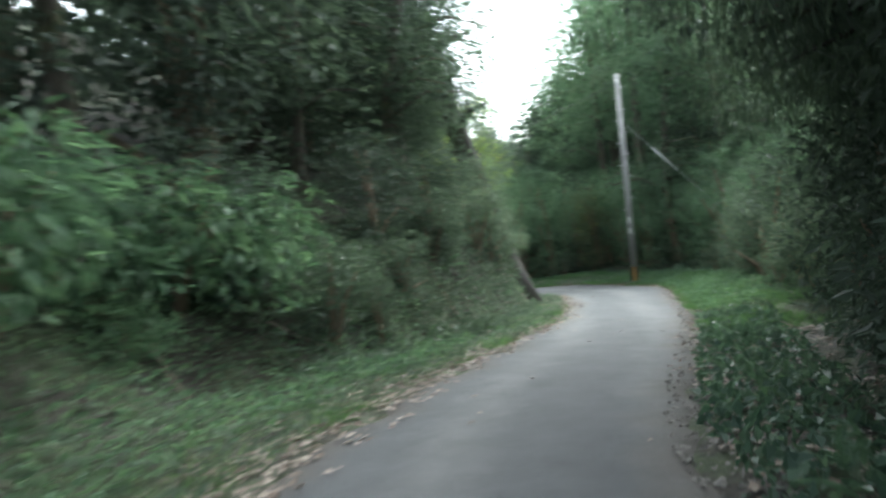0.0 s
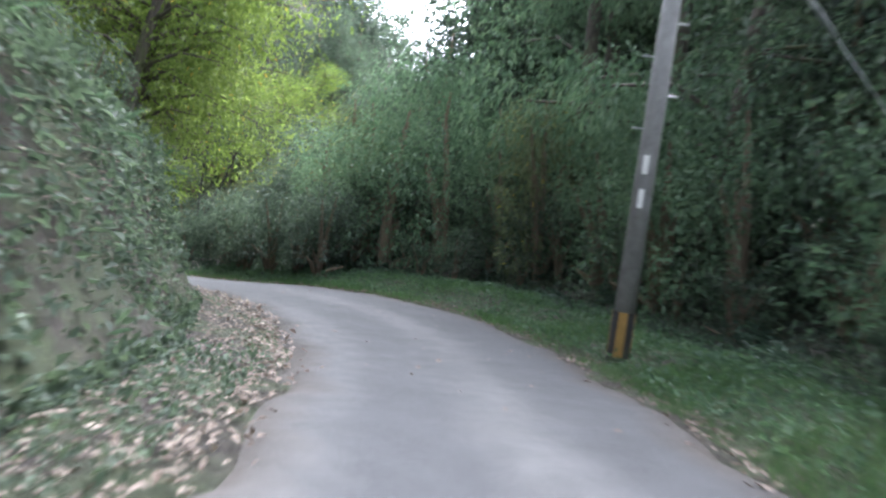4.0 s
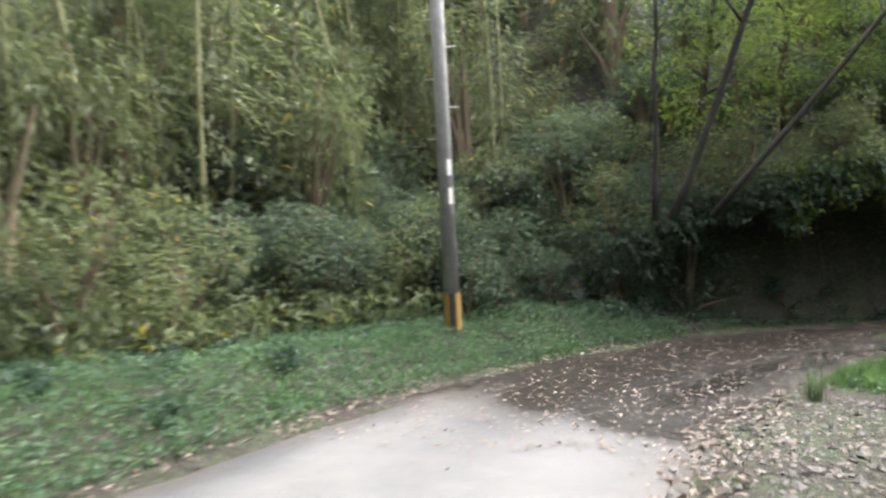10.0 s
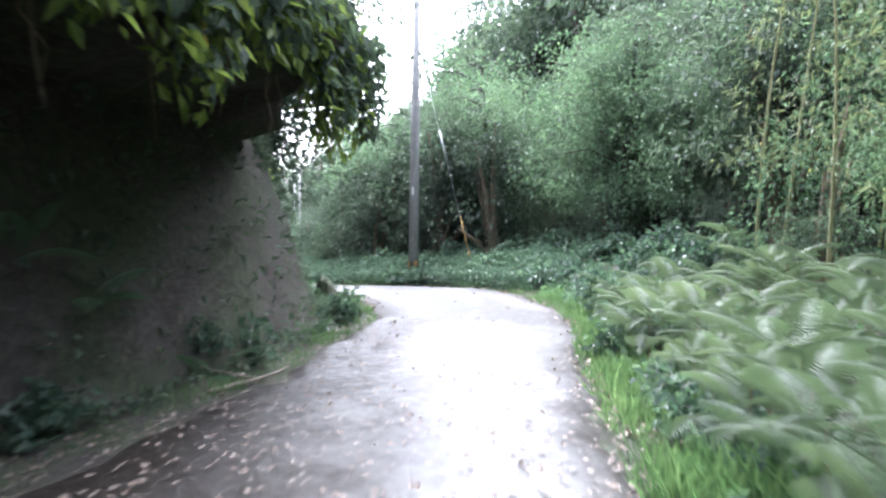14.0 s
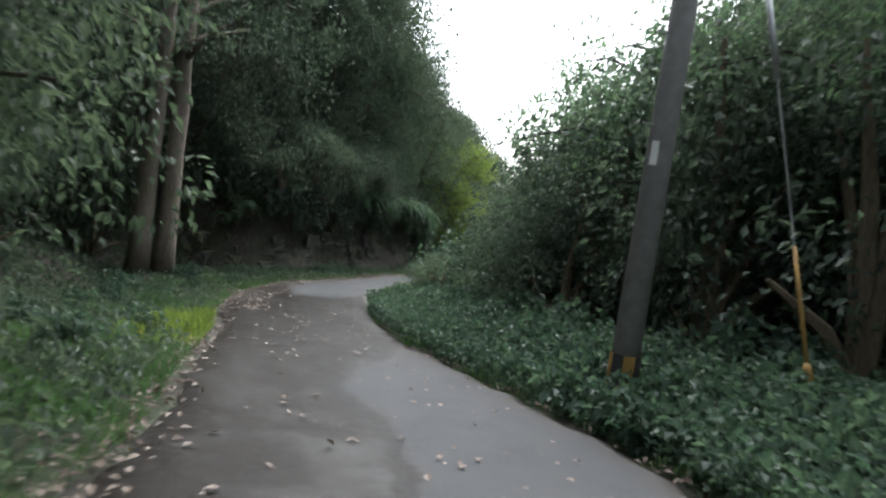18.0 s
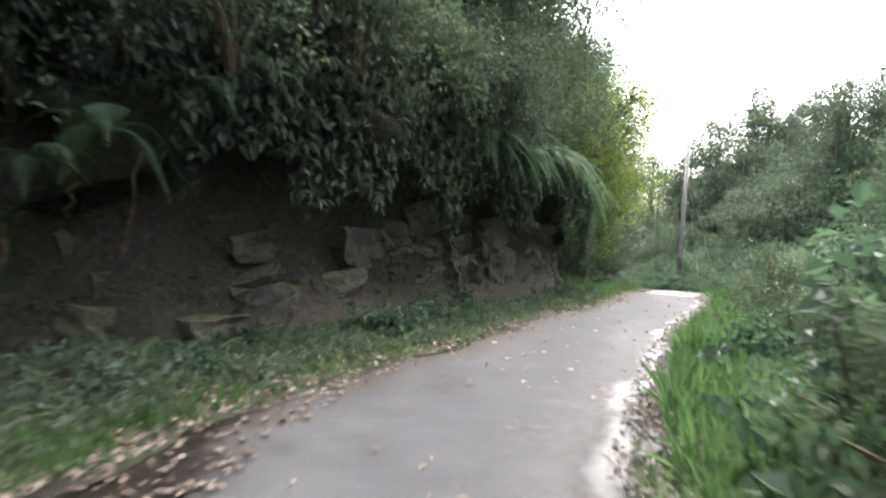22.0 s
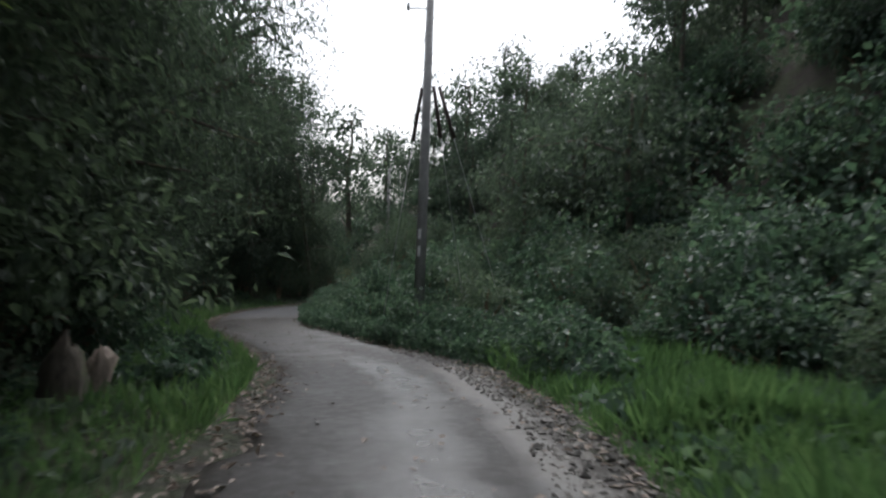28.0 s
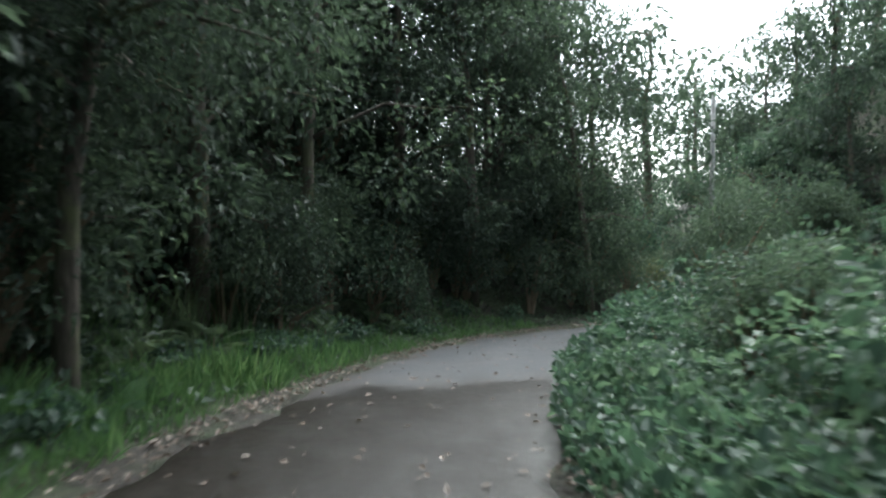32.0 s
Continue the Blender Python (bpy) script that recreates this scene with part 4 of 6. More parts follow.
for side, ahead in ((2.3, 0.1), (1.25, -0.2), (-1.0, 0.25)):
    guy_wire("d", 7.15, base_d.x + 0.77 * side + 0.64 * ahead, base_d.y - 0.64 * side + 0.77 * ahead, (0.69, 0.87), DARK_ROD, 0.053, "stay wire with a dark brown sleeve on the pole")


def cable(k1, k2, off, sag):
    _, a, h1 = POLES[k1]
    _, e, h2 = POLES[k2]
    p0, p1 = a + Vector((off, 0, h1 - 0.3)), e + Vector((off, 0, h2 - 0.3))
    pts = [p0.lerp(p1, u) - Vector((0, 0, sag * 4 * u * (1 - u))) for u in np.linspace(0, 1, 14)]
    ob = new("power_line", mesh_from("power_line", *tube([p - p0 for p in pts], [0.012] * 14, 5), WIRE))
    ob.location = p0
    tagged(ob, "thin black power line strung between the poles", "cable", "power lines")


for k1, k2 in (("a", "b"), ("b", "c"), ("c", "d"), ("d", "e")):
    cable(k1, k2, 0.1, 0.7)


# ---- rocks, stumps and the overhanging lip of the cut bank ----
def make_rock(key, seed, label, group, mat=None, cuts=10):
    r = np.random.default_rng(seed)
    bm = bmesh.new()
    bmesh.ops.create_icosphere(bm, subdivisions=3, radius=1.0)
    planes = [(Vector(u), r.uniform(0.6, 0.85)) for u in unit(r, cuts)]
    for v in bm.verts:
        for n_, dist in planes:
            over = v.co.dot(n_) - dist
            if over > 0:
                v.co -= n_ * over * (0.9 if mat is not MOSS_ROCK else 0.55)
        v.co *= 1 + 0.1 * noise.noise(v.co * 3 + Vector((seed, 0, 0))) + 0.05 * noise.noise(v.co * 8)
    me = bpy.data.meshes.new(key)
    bm.to_mesh(me)
    bm.free()
    me.materials.append(mat or ROCK)
    ob = tagged(new(key, me), label, "rock", group)
    KINDS[key] = (ob, 1.0)
    return ob


make_rock("mossy_boulder", 34, "rounded mossy boulder at the foot of the bank", "mossy boulders", MOSS_ROCK, 7)


def rock(key, s, d, sx, sy, sz, up=0.0, turn=None):
    x, y = at(s, d)
    i = int(np.interp(s, S, np.arange(len(S))))
    along = math.degrees(math.atan2(TAN[i, 1], TAN[i, 0]))
    m = pose(float(x), float(y), ground_at(x, y) + up, rng.normal(0, 8), rng.normal(0, 8), along + (rng.normal(0, 14) if turn is None else turn))
    if key in USED:
        ob = copy_thing(KINDS[key][0], m)
    else:
        ob = KINDS[key][0]
        ob.matrix_basis = m
        USED.add(key)
    ob.scale = (sx, sy, sz)
    return ob


def make_block(seed):
    """A rough rectangular block, 1 x 1 x 1, with worn edges."""
    bm = bmesh.new()
    bmesh.ops.create_cube(bm, size=1.0)
    bmesh.ops.subdivide_edges(bm, edges=list(bm.edges), cuts=3, use_grid_fill=True)
    for v in bm.verts:
        worn = max(0, abs(v.co.x) + abs(v.co.y) + abs(v.co.z) - 1.05)
        v.co *= 1 - 0.35 * worn
        v.co += Vector(noise.noise_vector(v.co * 2.2 + Vector((seed * 7.0, 0, 0)))) * 0.13
        v.co += Vector(noise.noise_vector(v.co * 6.0 + Vector((0, seed * 5.0, 0)))) * 0.05
    me = bpy.data.meshes.new("rock_block")
    bm.to_mesh(me)
    bm.free()
    me.materials.append(ROCK)
    return me


BLOCKS = [make_block(k) for k in range(5)]


def rock_face(name, s0, s1, share, label):
    """Fractured courses of rock along the foot of the cut, each block a piece."""
    root = tagged(new(name), label, "rock face", kind="structure")
    s = s0
    while s < s1:
        step = rng.uniform(0.55, 1.0)
        e, verge, h, run = float(table(EDGES, s, 1)), *(float(table(LEFT, s, q)) for q in (1, 2, 3))
        z0 = float(np.interp(s, S, TRACK[:, 2]))
        i = int(np.interp(s, S, np.arange(len(S))))
        along = math.degrees(math.atan2(TAN[i, 1], TAN[i, 0]))
        z = -0.1
        while z < 0.5 * h:
            hh = rng.uniform(0.35, 0.65)
            if rng.uniform() < share:
                x, y = at(s + rng.uniform(-0.15, 0.15), -(e + verge + run * 0.3 + 0.5 * z / h * run + rng.uniform(0.2, 0.38)))
                ob = part("rock_block", BLOCKS[int(rng.integers(5))], root)
                ob.matrix_basis = pose(float(x), float(y), z0 + z + hh / 2, rng.normal(0, 7), rng.normal(0, 5), along + rng.normal(0, 9))
                ob.scale = (step * rng.uniform(1.0, 1.6), rng.uniform(0.6, 0.9), hh * rng.uniform(0.85, 1.25))
            z += hh * 0.95
        s += step


rock_face("rock_face", 99.0, 113.5, 0.6, "fractured sandstone face of the road cut")
for s, d, q, hgt in ((37.5, -2.6, 0.42, 0.75), (38.6, -2.7, 0.25, 0.3), (75.6, -2.0, 0.34, 0.5)):
    rock("mossy_boulder", s, d, q, q * 0.7, hgt, -0.22 if q > 0.8 else (-0.3 if hgt > 0.7 else 0.0))


def bank_lip(s0, s1, reach, label):
    """An earth lip hanging out over the foot of the cut bank."""
    st = np.arange(s0, s1, 0.35)
    vs, fs, k_ = [], [], 7
    for s in st:
        e, verge, h, run = float(table(EDGES, s, 1)), *(float(table(LEFT, s, q)) for q in (1, 2, 3))
        z = float(np.interp(s, S, TRACK[:, 2]))
        end = min(1.0, (s - s0) / 2.0, (s1 - s) / 2.0)
        out = (reach * 0.85 + 0.2 * math.sin(s * 1.3) + 0.12 * math.sin(s * 2.9 + 1)) * max(0.0, end) - 0.3 * (1 - max(0.0, end))
        top = 0.08 * math.sin(s * 0.9 + 1) + 0.06 * math.sin(s * 2.3)
        for off, dz in ((verge + run + 0.7, h + 0.3), (verge + run * 0.5, h + 0.3 + top), (verge - out * 0.6, h + 0.12 + top), (verge - out, h - 0.12 + top), (verge - out * 0.7, h - 0.4 + top), (verge + 0.1, h - 0.55 + top), (verge + run * 0.85, h - 0.7)):
            x, y = at(s, -(e + off))
            vs.append((float(x), float(y), z + dz + 0.05 * math.sin(7 * s + 5 * off)))
    for i in range(len(st) - 1):
        for j in range(k_ - 1):
            fs.append((i * k_ + j, (i + 1) * k_ + j, (i + 1) * k_ + j + 1, i * k_ + j + 1))
    tagged(new("bank_overhang", mesh_from("bank_overhang", vs, fs, SOIL, True)), label, "earth bank", kind="structure")


bank_lip(62.5, 71.5, 1.0, "overhanging earth lip of the dark cut bank")
bank_lip(99.3, 114.0, 0.5, "overhanging earth lip above the rock cut")


def hanging_roots(s0, s1, count, reach):
    """Single rootlets hanging from the lip."""
    for k_ in range(count):
        s = s0 + (s1 - s0) * (k_ + rng.uniform(0, 1)) / count
        e, verge, h = float(table(EDGES, s, 1)), float(table(LEFT, s, 1)), float(table(LEFT, s, 2))
        x, y = at(s, -(e + verge - reach * rng.uniform(0.2, 0.8)))
        z = float(np.interp(s, S, TRACK[:, 2])) + h - 0.2
        L = rng.uniform(0.3, 1.0)
        pts = [Vector((rng.normal(0, 0.04), rng.normal(0, 0.04), -L * u)) for u in np.linspace(0, 1, 5)]
        ob = new("hanging_root", mesh_from("hanging_root", *tube(pts, [0.012, 0.01, 0.008, 0.006, 0.003], 4), STEM))
        ob.location = (float(x), float(y), z)
        tagged(ob, "thin root hanging from the bank's lip", "root", "roots hanging from the bank")


def lip_curtain(s0, s1, reach, count, mat, label, down=1.1):
    """Leaves and tendrils hanging over the edge of the lip."""
    s = rng.uniform(s0, s1, count)
    e, verge, h = table(EDGES, s, 1), table(LEFT, s, 1), table(LEFT, s, 2)
    drop = rng.uniform(0, 1, count) ** 1.6 * down * (0.45 + 0.55 * np.abs(np.sin(s * 1.1) * np.sin(s * 2.9 + 1)))
    back = rng.uniform(0, 1, count)
    off = verge - reach - 0.12 + np.where(drop < 0.15, 1.6 * back, 0.25 * back)
    x, y = at(s, -(e + off))
    z = np.interp(s, S, TRACK[:, 2]) + h + 0.42 - drop
    way = rng.normal(0, 0.55, (count, 3)) - (0, 0, 0.75)
    v, f = leaves(np.stack([x, y, z], 1), way, rng.uniform(0.09, 0.2, count), 0.45, rng)
    tagged(new("hanging_growth", mesh_from("hanging_growth", v, f, mat)), label, "hanging leaves", kind="stuff")


lip_curtain(61, 71, 1.0, 5200, LEAF_MID, "curtain of leaves hanging from the bank's lip", 1.3)
lip_curtain(64, 70.5, 0.95, 3400, LEAF_YELLOW, "yellow-green leaves hanging from the bank's lip", 1.5)
lip_curtain(99.6, 115, 0.5, 9000, LEAF_DARK, "curtain of dark leaves hanging over the rock cut", 1.9)


def on_lip(keys, s0, s1, reach, count, lo, hi):
    """Plants rooted on top of the lip."""
    for k_ in range(count):
        s = s0 + (s1 - s0) * (k_ + rng.uniform(0, 1)) / count
        e, verge, h = float(table(EDGES, s, 1)), float(table(LEFT, s, 1)), float(table(LEFT, s, 2))
        d = -(e + verge - reach * rng.uniform(0.1, 0.7))
        put(keys[int(rng.integers(len(keys)))], s, d, rng.uniform(lo, hi), keep=0.0, z=float(np.interp(s, S, TRACK[:, 2])) + h + 0.05)


on_lip(["hanging_fern", "sunlit_shrub", "hanging_fern", "leafy_shrub_b"], 61.5, 70.5, 0.9, 36, 0.5, 0.85)
on_lip(["hanging_shrub", "dark_shrub", "leafy_shrub"], 99.5, 107, 0.5, 16, 0.75, 1.05)
on_lip(["hanging_fern"], 105.5, 113, 0.6, 30, 0.7, 1.05)
on_lip(["hanging_fern"], 98.8, 101.5, 0.2, 6, 0.5, 0.7)
hanging_roots(63, 72, 24, 0.9)
hanging_roots(98, 112, 20, 0.5)


# single trunks that stand out
def lone_trunk(name, x, y, h, r, lean, bark, label, limbs=4, z=None):
    root = tagged(new(name), label, "tree", "trunks beside the road")
    root.location = (x, y, ground_at(x, y) - 0.1 if z is None else z)
    q = np.random.default_rng(int(abs(x * 10) + abs(y)))
    ax = [Vector((lean[0] * u * h + q.normal(0, 0.03), lean[1] * u * h + q.normal(0, 0.03), u * h - 0.1)) for u in np.linspace(0, 1, 9)]
    part("trunk", mesh_from("trunk", *tube(ax, [r * (1.35 if i == 0 else 1.08 - 0.06 * i) for i in range(9)], 12), bark, True), root)
    for k_ in range(limbs):
        o = ax[5 + k_ % 3]
        a_ = q.uniform(0, 6.28)
        e = o + Vector((math.cos(a_), math.sin(a_), 0.5)) * q.uniform(1.0, 2.2)
        part("limb", mesh_from("limb", *tube([o, (o + e) / 2 + Vector((0, 0, 0.15)), e], [r * 0.4, r * 0.25, r * 0.08], 6), bark, True), root)
        v, f = clumps(q, [e, (o + e) / 2], [0.9, 0.7], 110, 0.13, 0.5)
        part("foliage", mesh_from("limb_foliage", v, f, LEAF_YELLOW if bark is BARK else LEAF_DARK), root)
    return root


tx, ty = at(21.6, -2.3)
lone_trunk("leaning_tree", float(tx), float(ty), 9.0, 0.4, (-0.26, 0.15), BARK_DARK, "dark leaning tree trunk growing from the bank")
lone_trunk("slender_tree", -8.3, 14.95, 6.5, 0.1, (0.28, 0.1), BARK_PALE, "slender pale tree leaning towards the lane", 5)
lone_trunk("cedar_trunk", 4.76, 64.95, 9.0, 0.25, (0.01, 0.0), BARK_PALE, "straight cedar trunk with reddish grey bark")
lone_trunk("cedar_trunk", 5.34, 65.05, 9.0, 0.24, (0.0, 0.02), BARK_PALE, "straight mossy cedar trunk beside its twin")
for x, y, r, lean in ((-8.95, 36.3, 0.075, (0.38, 0.05)), (-8.3, 36.7, 0.055, (0.85, 0.1)), (-9.3, 36.2, 0.05, (0.03, 0.02))):
    lone_trunk("slanting_tree", x, y, 5.5, r, lean, BARK_DARK, "dark slender tree slanting above the cut bank", 3, -1.95)


def stump(x, y, r, h, label, bark=BARK_PALE):
    q = np.random.default_rng(5)
    pts = [(0, 0, -0.15), (0, 0, 0.05), (0.02, 0, h * 0.5), (0.05, 0.02, h * 0.9), (0.05, 0.02, h)]
    vs, fs = tube(pts, [r * 1.5, r * 1.2, r, r * 0.9, r * 0.6], 12)
    vs = [(v[0] * (1 + 0.5 * noise.noise(Vector(v) * 9)), v[1] * (1 + 0.5 * noise.noise(Vector(v) * 9)), v[2] * (1 + 0.45 * noise.noise(Vector((v[0] * 14, v[1] * 14, 3))))) for v in vs]
    ob = new("tree_stump", mesh_from("tree_stump", vs, fs, bark, True))
    ob.location = (x, y, ground_at(x, y))
    tagged(ob, label, "stump", "old stumps")


stump(-4.75, 12.9, 0.22, 0.4, "mossy broken tree stump among dry leaves", BARK)
stump(27.1, 91.0, 0.2, 0.6, "weathered broken stump at the wood's edge", BARK)
stump(27.5, 91.4, 0.14, 0.5, "small pale stump at the wood's edge")
# small stone marker beside the second pole
ob = make_rock("stone_marker", 61, "small lichened stone marker beside the pole", "", STONE, 14)
ob.location, ob.rotation_euler, ob.scale = (-10.97, 36.85, ground_at(-10.97, 36.85) + 0.22), (0.08, 0.06, 0.5), (0.3, 0.2, 0.55)
tagged(ob, "small lichened stone marker beside the pole", "stone marker")


def lean_tree(key, s, d, scale):
    """A tree whose crown leans over the lane."""
    i = int(np.interp(s, S, np.arange(len(S))))
    over = math.degrees(math.atan2(NRM[i, 1], NRM[i, 0])) + (0 if d < 0 else 180)
    put(key, s, d, scale, keep=0.0, turn=over + rng.normal(0, 12))


for s, d, q in ((34.0, -3.2, 1.0), (36.4, -3.4, 1.1), (38.0, -3.0, 1.05), (39.6, -3.4, 1.15), (41.4, -3.6, 1.15), (40.4, -5.0, 1.25), (63.8, -4.8, 0.9), (66.0, -4.6, 0.9), (68.3, -4.8, 0.95), (70.5, -4.4, 0.9), (121, -4.6, 1.0), (124.5, -4.4, 0.9)):
    lean_tree("sunlit_tree", s, d, q)
for s, d, q in ((45.5, -3.4, 0.75), (47.6, -4.2, 0.8)):
    lean_tree("tall_tree", s, d, q)
# canopy over the dark stretch before the bright bend, and over the lane further on
for s, d, q in ((43.4, -5.2, 1.15), (45.2, -5.0, 1.2), (47.0, -5.4, 1.2), (48.6, -6.4, 1.2), (44.0, -8.0, 1.3), (46.2, -8.6, 1.3), (48.4, -9.2, 1.3), (49.8, -5.8, 1.2), (50.6, -7.4, 1.25), (51.4, -9.0, 1.3), (6.5, 4.4, 1.0), (9.5, 4.6, 1.0), (12.5, 5.0, 1.05), (15.5, 5.6, 1.05), (79.2, -4.3, 0.9), (141.0, -4.2, 0.95), (148.5, -4.2, 1.0), (81.6, -4.4, 0.9)):
    lean_tree("arching_tree", s, d, q)
for s, d, q in ((-1.0, 3.4, 0.95), (2.0, 3.6, 1.0), (5.0, 3.5, 0.95), (8.0, 3.7, 0.95)):
    lean_tree("weeping_tree", s, d, q)
for x, y, q in ((5.8, 10.6, 1.4), (7.8, 11.6, 1.5), (6.0, 13.8, 1.6), (9.5, 14.0, 1.6), (5.0, 17.0, 1.6), (6.4, 19.2, 1.7)):
    put("drooping_tree", *(float(a[0]) for a in locate(x, y)[:2]), q, keep=0.0)
for x, y, q in ((0.0, 17.5, 1.35), (1.2, 18.5, 1.4), (2.4, 17.5, 1.35), (-0.8, 19.0, 1.4), (1.8, 20.5, 1.45), (0.4, 20.5, 1.45)):
    put("pale_thicket", *(float(a[0]) for a in locate(x, y)[:2]), q, keep=0.2)
for s, d, q in ((74.5, -4.0, 0.85), (76.5, -4.4, 0.9), (79.0, -4.6, 0.9), (82, -5.0, 1.0), (85.5, -5.2, 1.0), (89, -5.4, 1.05), (92.5, -5.2, 1.0), (128, -4.6, 0.9), (131, -4.8, 0.95), (134, -4.8, 0.9), (137, -5.0, 0.95), (140, -5.4, 1.0), (143, -5.4, 1.0), (146, -5.2, 1.0), (149, -5.2, 1.0), (152, -5.0, 1.0), (155, -5.0, 1.1), (158, -5.0, 1.1), (161, -4.8, 1.1)):
    put("broadleaf_tree" if int(s) % 2 else "evergreen_tree", s, d, q, keep=0.0)
for s, d, q in ((84, 5.4, 0.9), (86.5, 5.0, 1.0), (89.0, 4.8, 1.0), (91.5, 4.6, 1.0), (94, 4.8, 0.9), (96.5, 5.2, 0.8)):
    put("thicket", s, d, q, keep=0.0)
for s, d, q in ((150, -7, 1.2), (153, -7.5, 1.25), (156, -7, 1.25), (159, -7.5, 1.2), (161, -9, 1.3), (163, -4.6, 1.0), (164, -7.0, 1.1), (165.5, -5.0, 0.9), (157, -11, 1.35), (152, -11, 1.35), (147, -9, 1.3)):
    put("evergreen_tree" if int(s) % 2 else "broadleaf_tree", s, d, q, keep=0.0)
for s, d, q in ((147.0, -5.0, 1.0), (148.2, -5.4, 0.9), (149.5, -5.0, 1.1), (150.5, -4.6, 0.8), (146.2, -5.6, 1.0), (151.5, -4.8, 1.1), (152.4, -4.6, 1.0), (153.2, -4.9, 1.1), (63.0, 2.4, 0.7), (86.0, -4.2, 0.7)):
    put("tall_grass", s, d, q)
for s, d, q in ((106, -4.4, 0.75), (109, -4.4, 0.8), (112, -4.2, 0.75), (117, -4.4, 0.75), (16.5, -4.8, 0.95), (19.0, -5.8, 0.85), (22.5, -6.2, 0.75), (25.5, -6.4, 0.75)):
    lean_tree("tall_green_tree", s, d, q)
# tall trees that close the view over the lane
for s, d in ((44.5, -6.6), (43, -9), (46, -9.5), (76.5, -4.2), (79, -4.8), (81.5, -5.2), (84, -4.4), (86.5, -6.2), (89, -6.4), (92, -6.8), (94.5, -7.4), (99, -5.4), (102.5, -5.4), (75.2, -3.7), (77.4, -3.6), (80, -7.5), (85, -8), (129, -4.9), (133, -5.2), (137, -5.4), (141, -6), (145, -6.5)):
    lean_tree("tall_tree" if int(2 * s) % 3 else "tall_green_tree", s, d, rng.uniform(0.85, 1.05))
for s, d in ((2, 5.4), (8, 5.8), (13, 6.4)):
    lean_tree("tall_tree", s, d, rng.uniform(0.9, 1.1))
for x, y, q in ((46.0, 121.0, 0.8), (47.2, 123.0, 0.9), (45.0, 124.0, 1.0), (43.0, 121.5, 0.9), (41.5, 119.5, 0.9), (40.5, 123.0, 1.05), (47.0, 126.5, 1.05), (43.5, 127.0, 1.1)):
    s2, d2, _ = locate(x, y)
    put("tall_tree" if q > 0.85 else "tall_green_tree", float(s2[0]), float(d2[0]), q, keep=0.0)
for x, y, q in ((11.0, 13.0, 1.35), (10.0, 18.0, 1.4), (8.0, 9.0, 1.3), (9.0, 3.0, 1.3)):
    put("tall_green_tree", *(float(a[0]) for a in locate(x, y)[:2]), q, keep=0.0)
for s, d in ((48.5, -10.5), (50.5, -11.0), (52.5, -11.0), (49.5, -13.0)):
    put("tall_tree", s, d, 1.05, keep=0.0)
for k_ in range(9):
    s = 146.5 + 2.2 * k_
    put("thicket_b", s, -(float(table(EDGES, s, 1)) + rng.uniform(2.6, 3.4)), rng.uniform(0.6, 0.8), keep=0.0)
for s, d, q in ((1.2, -4.0, 1.6), (2.5, -4.2, 1.7), (8.8, -4.6, 1.5), (3.8, -4.6, 1.9), (5.0, -4.4, 1.8), (6.2, -4.8, 1.8), (7.4, -4.6, 1.6), (4.4, -5.4, 2.0)):
    put("fern_bank", s, d, q * 0.72, keep=0.3)
for dx, dy in ((-0.5, -0.4), (0.3, -0.7), (-0.7, 0.5), (0.6, 0.2), (-1.0, -1.0), (-0.3, -1.5), (-0.7, -2.2), (0.1, -2.6)):
    s2, d2, _ = locate(8.75 + dx, 51.26 + dy)
    put("leafy_herb", float(s2[0]), float(d2[0]), rng.uniform(0.8, 1.1), keep=0.2)


def fallen_stick(s, d, L, up=0.03):
    """A dead forked stick lying on the ground."""
    x, y = at(s, d)
    x, y, a = float(x), float(y), rng.uniform(0, 6.28)
    pts = []
    for u in np.linspace(-0.5, 0.5, 5):
        px, py = x + L * u * math.cos(a) + rng.normal(0, 0.03), y + L * u * math.sin(a) + rng.normal(0, 0.03)
        pts.append(Vector((px - x, py - y, ground_at(px, py) - ground_at(x, y) + up)))
    root = tagged(new("fallen_stick"), "dead grey stick lying on the ground", "stick", "dead sticks")
    root.location = (x, y, ground_at(x, y))
    part("stem", mesh_from("stick", *tube(pts, [0.022, 0.02, 0.017, 0.013, 0.006], 5), BARK_PALE, True), root)
    b_ = pts[2] + Vector((rng.normal(0, 0.2), rng.normal(0, 0.2), 0.12)) * L
    part("twig", mesh_from("twig", *tube([pts[2], b_], [0.012, 0.004], 4), BARK_PALE, True), root)


for k_ in range(16):
    s = 2 + 2.3 * k_
    fallen_stick(s, -(float(table(EDGES, s, 1)) + float(table(LEFT, s, 1)) + rng.uniform(-0.3, 1.6)), rng.uniform(0.5, 1.6), 0.06)
for s, d in ((11.5, 2.6), (13.5, 2.2), (50.5, 2.2), (51.8, 3.0), (53.0, 2.0), (54.2, 2.8), (66, -2.9), (69, -1.9), (84, -3.2), (99, -3.0), (104, -2.2)):
    fallen_stick(s, d, rng.uniform(0.5, 1.3))

# ---- plants along the road, stretch by stretch ----
DARKS, MIDS, VINES = ["dark_shrub", "dark_shrub_b"], ["leafy_shrub", "leafy_shrub_b", "dark_shrub"], ["vine_mound", "vine_mound_b"]
TREES, THICK = ["evergreen_tree", "broadleaf_tree"], ["thicket", "thicket_b"]
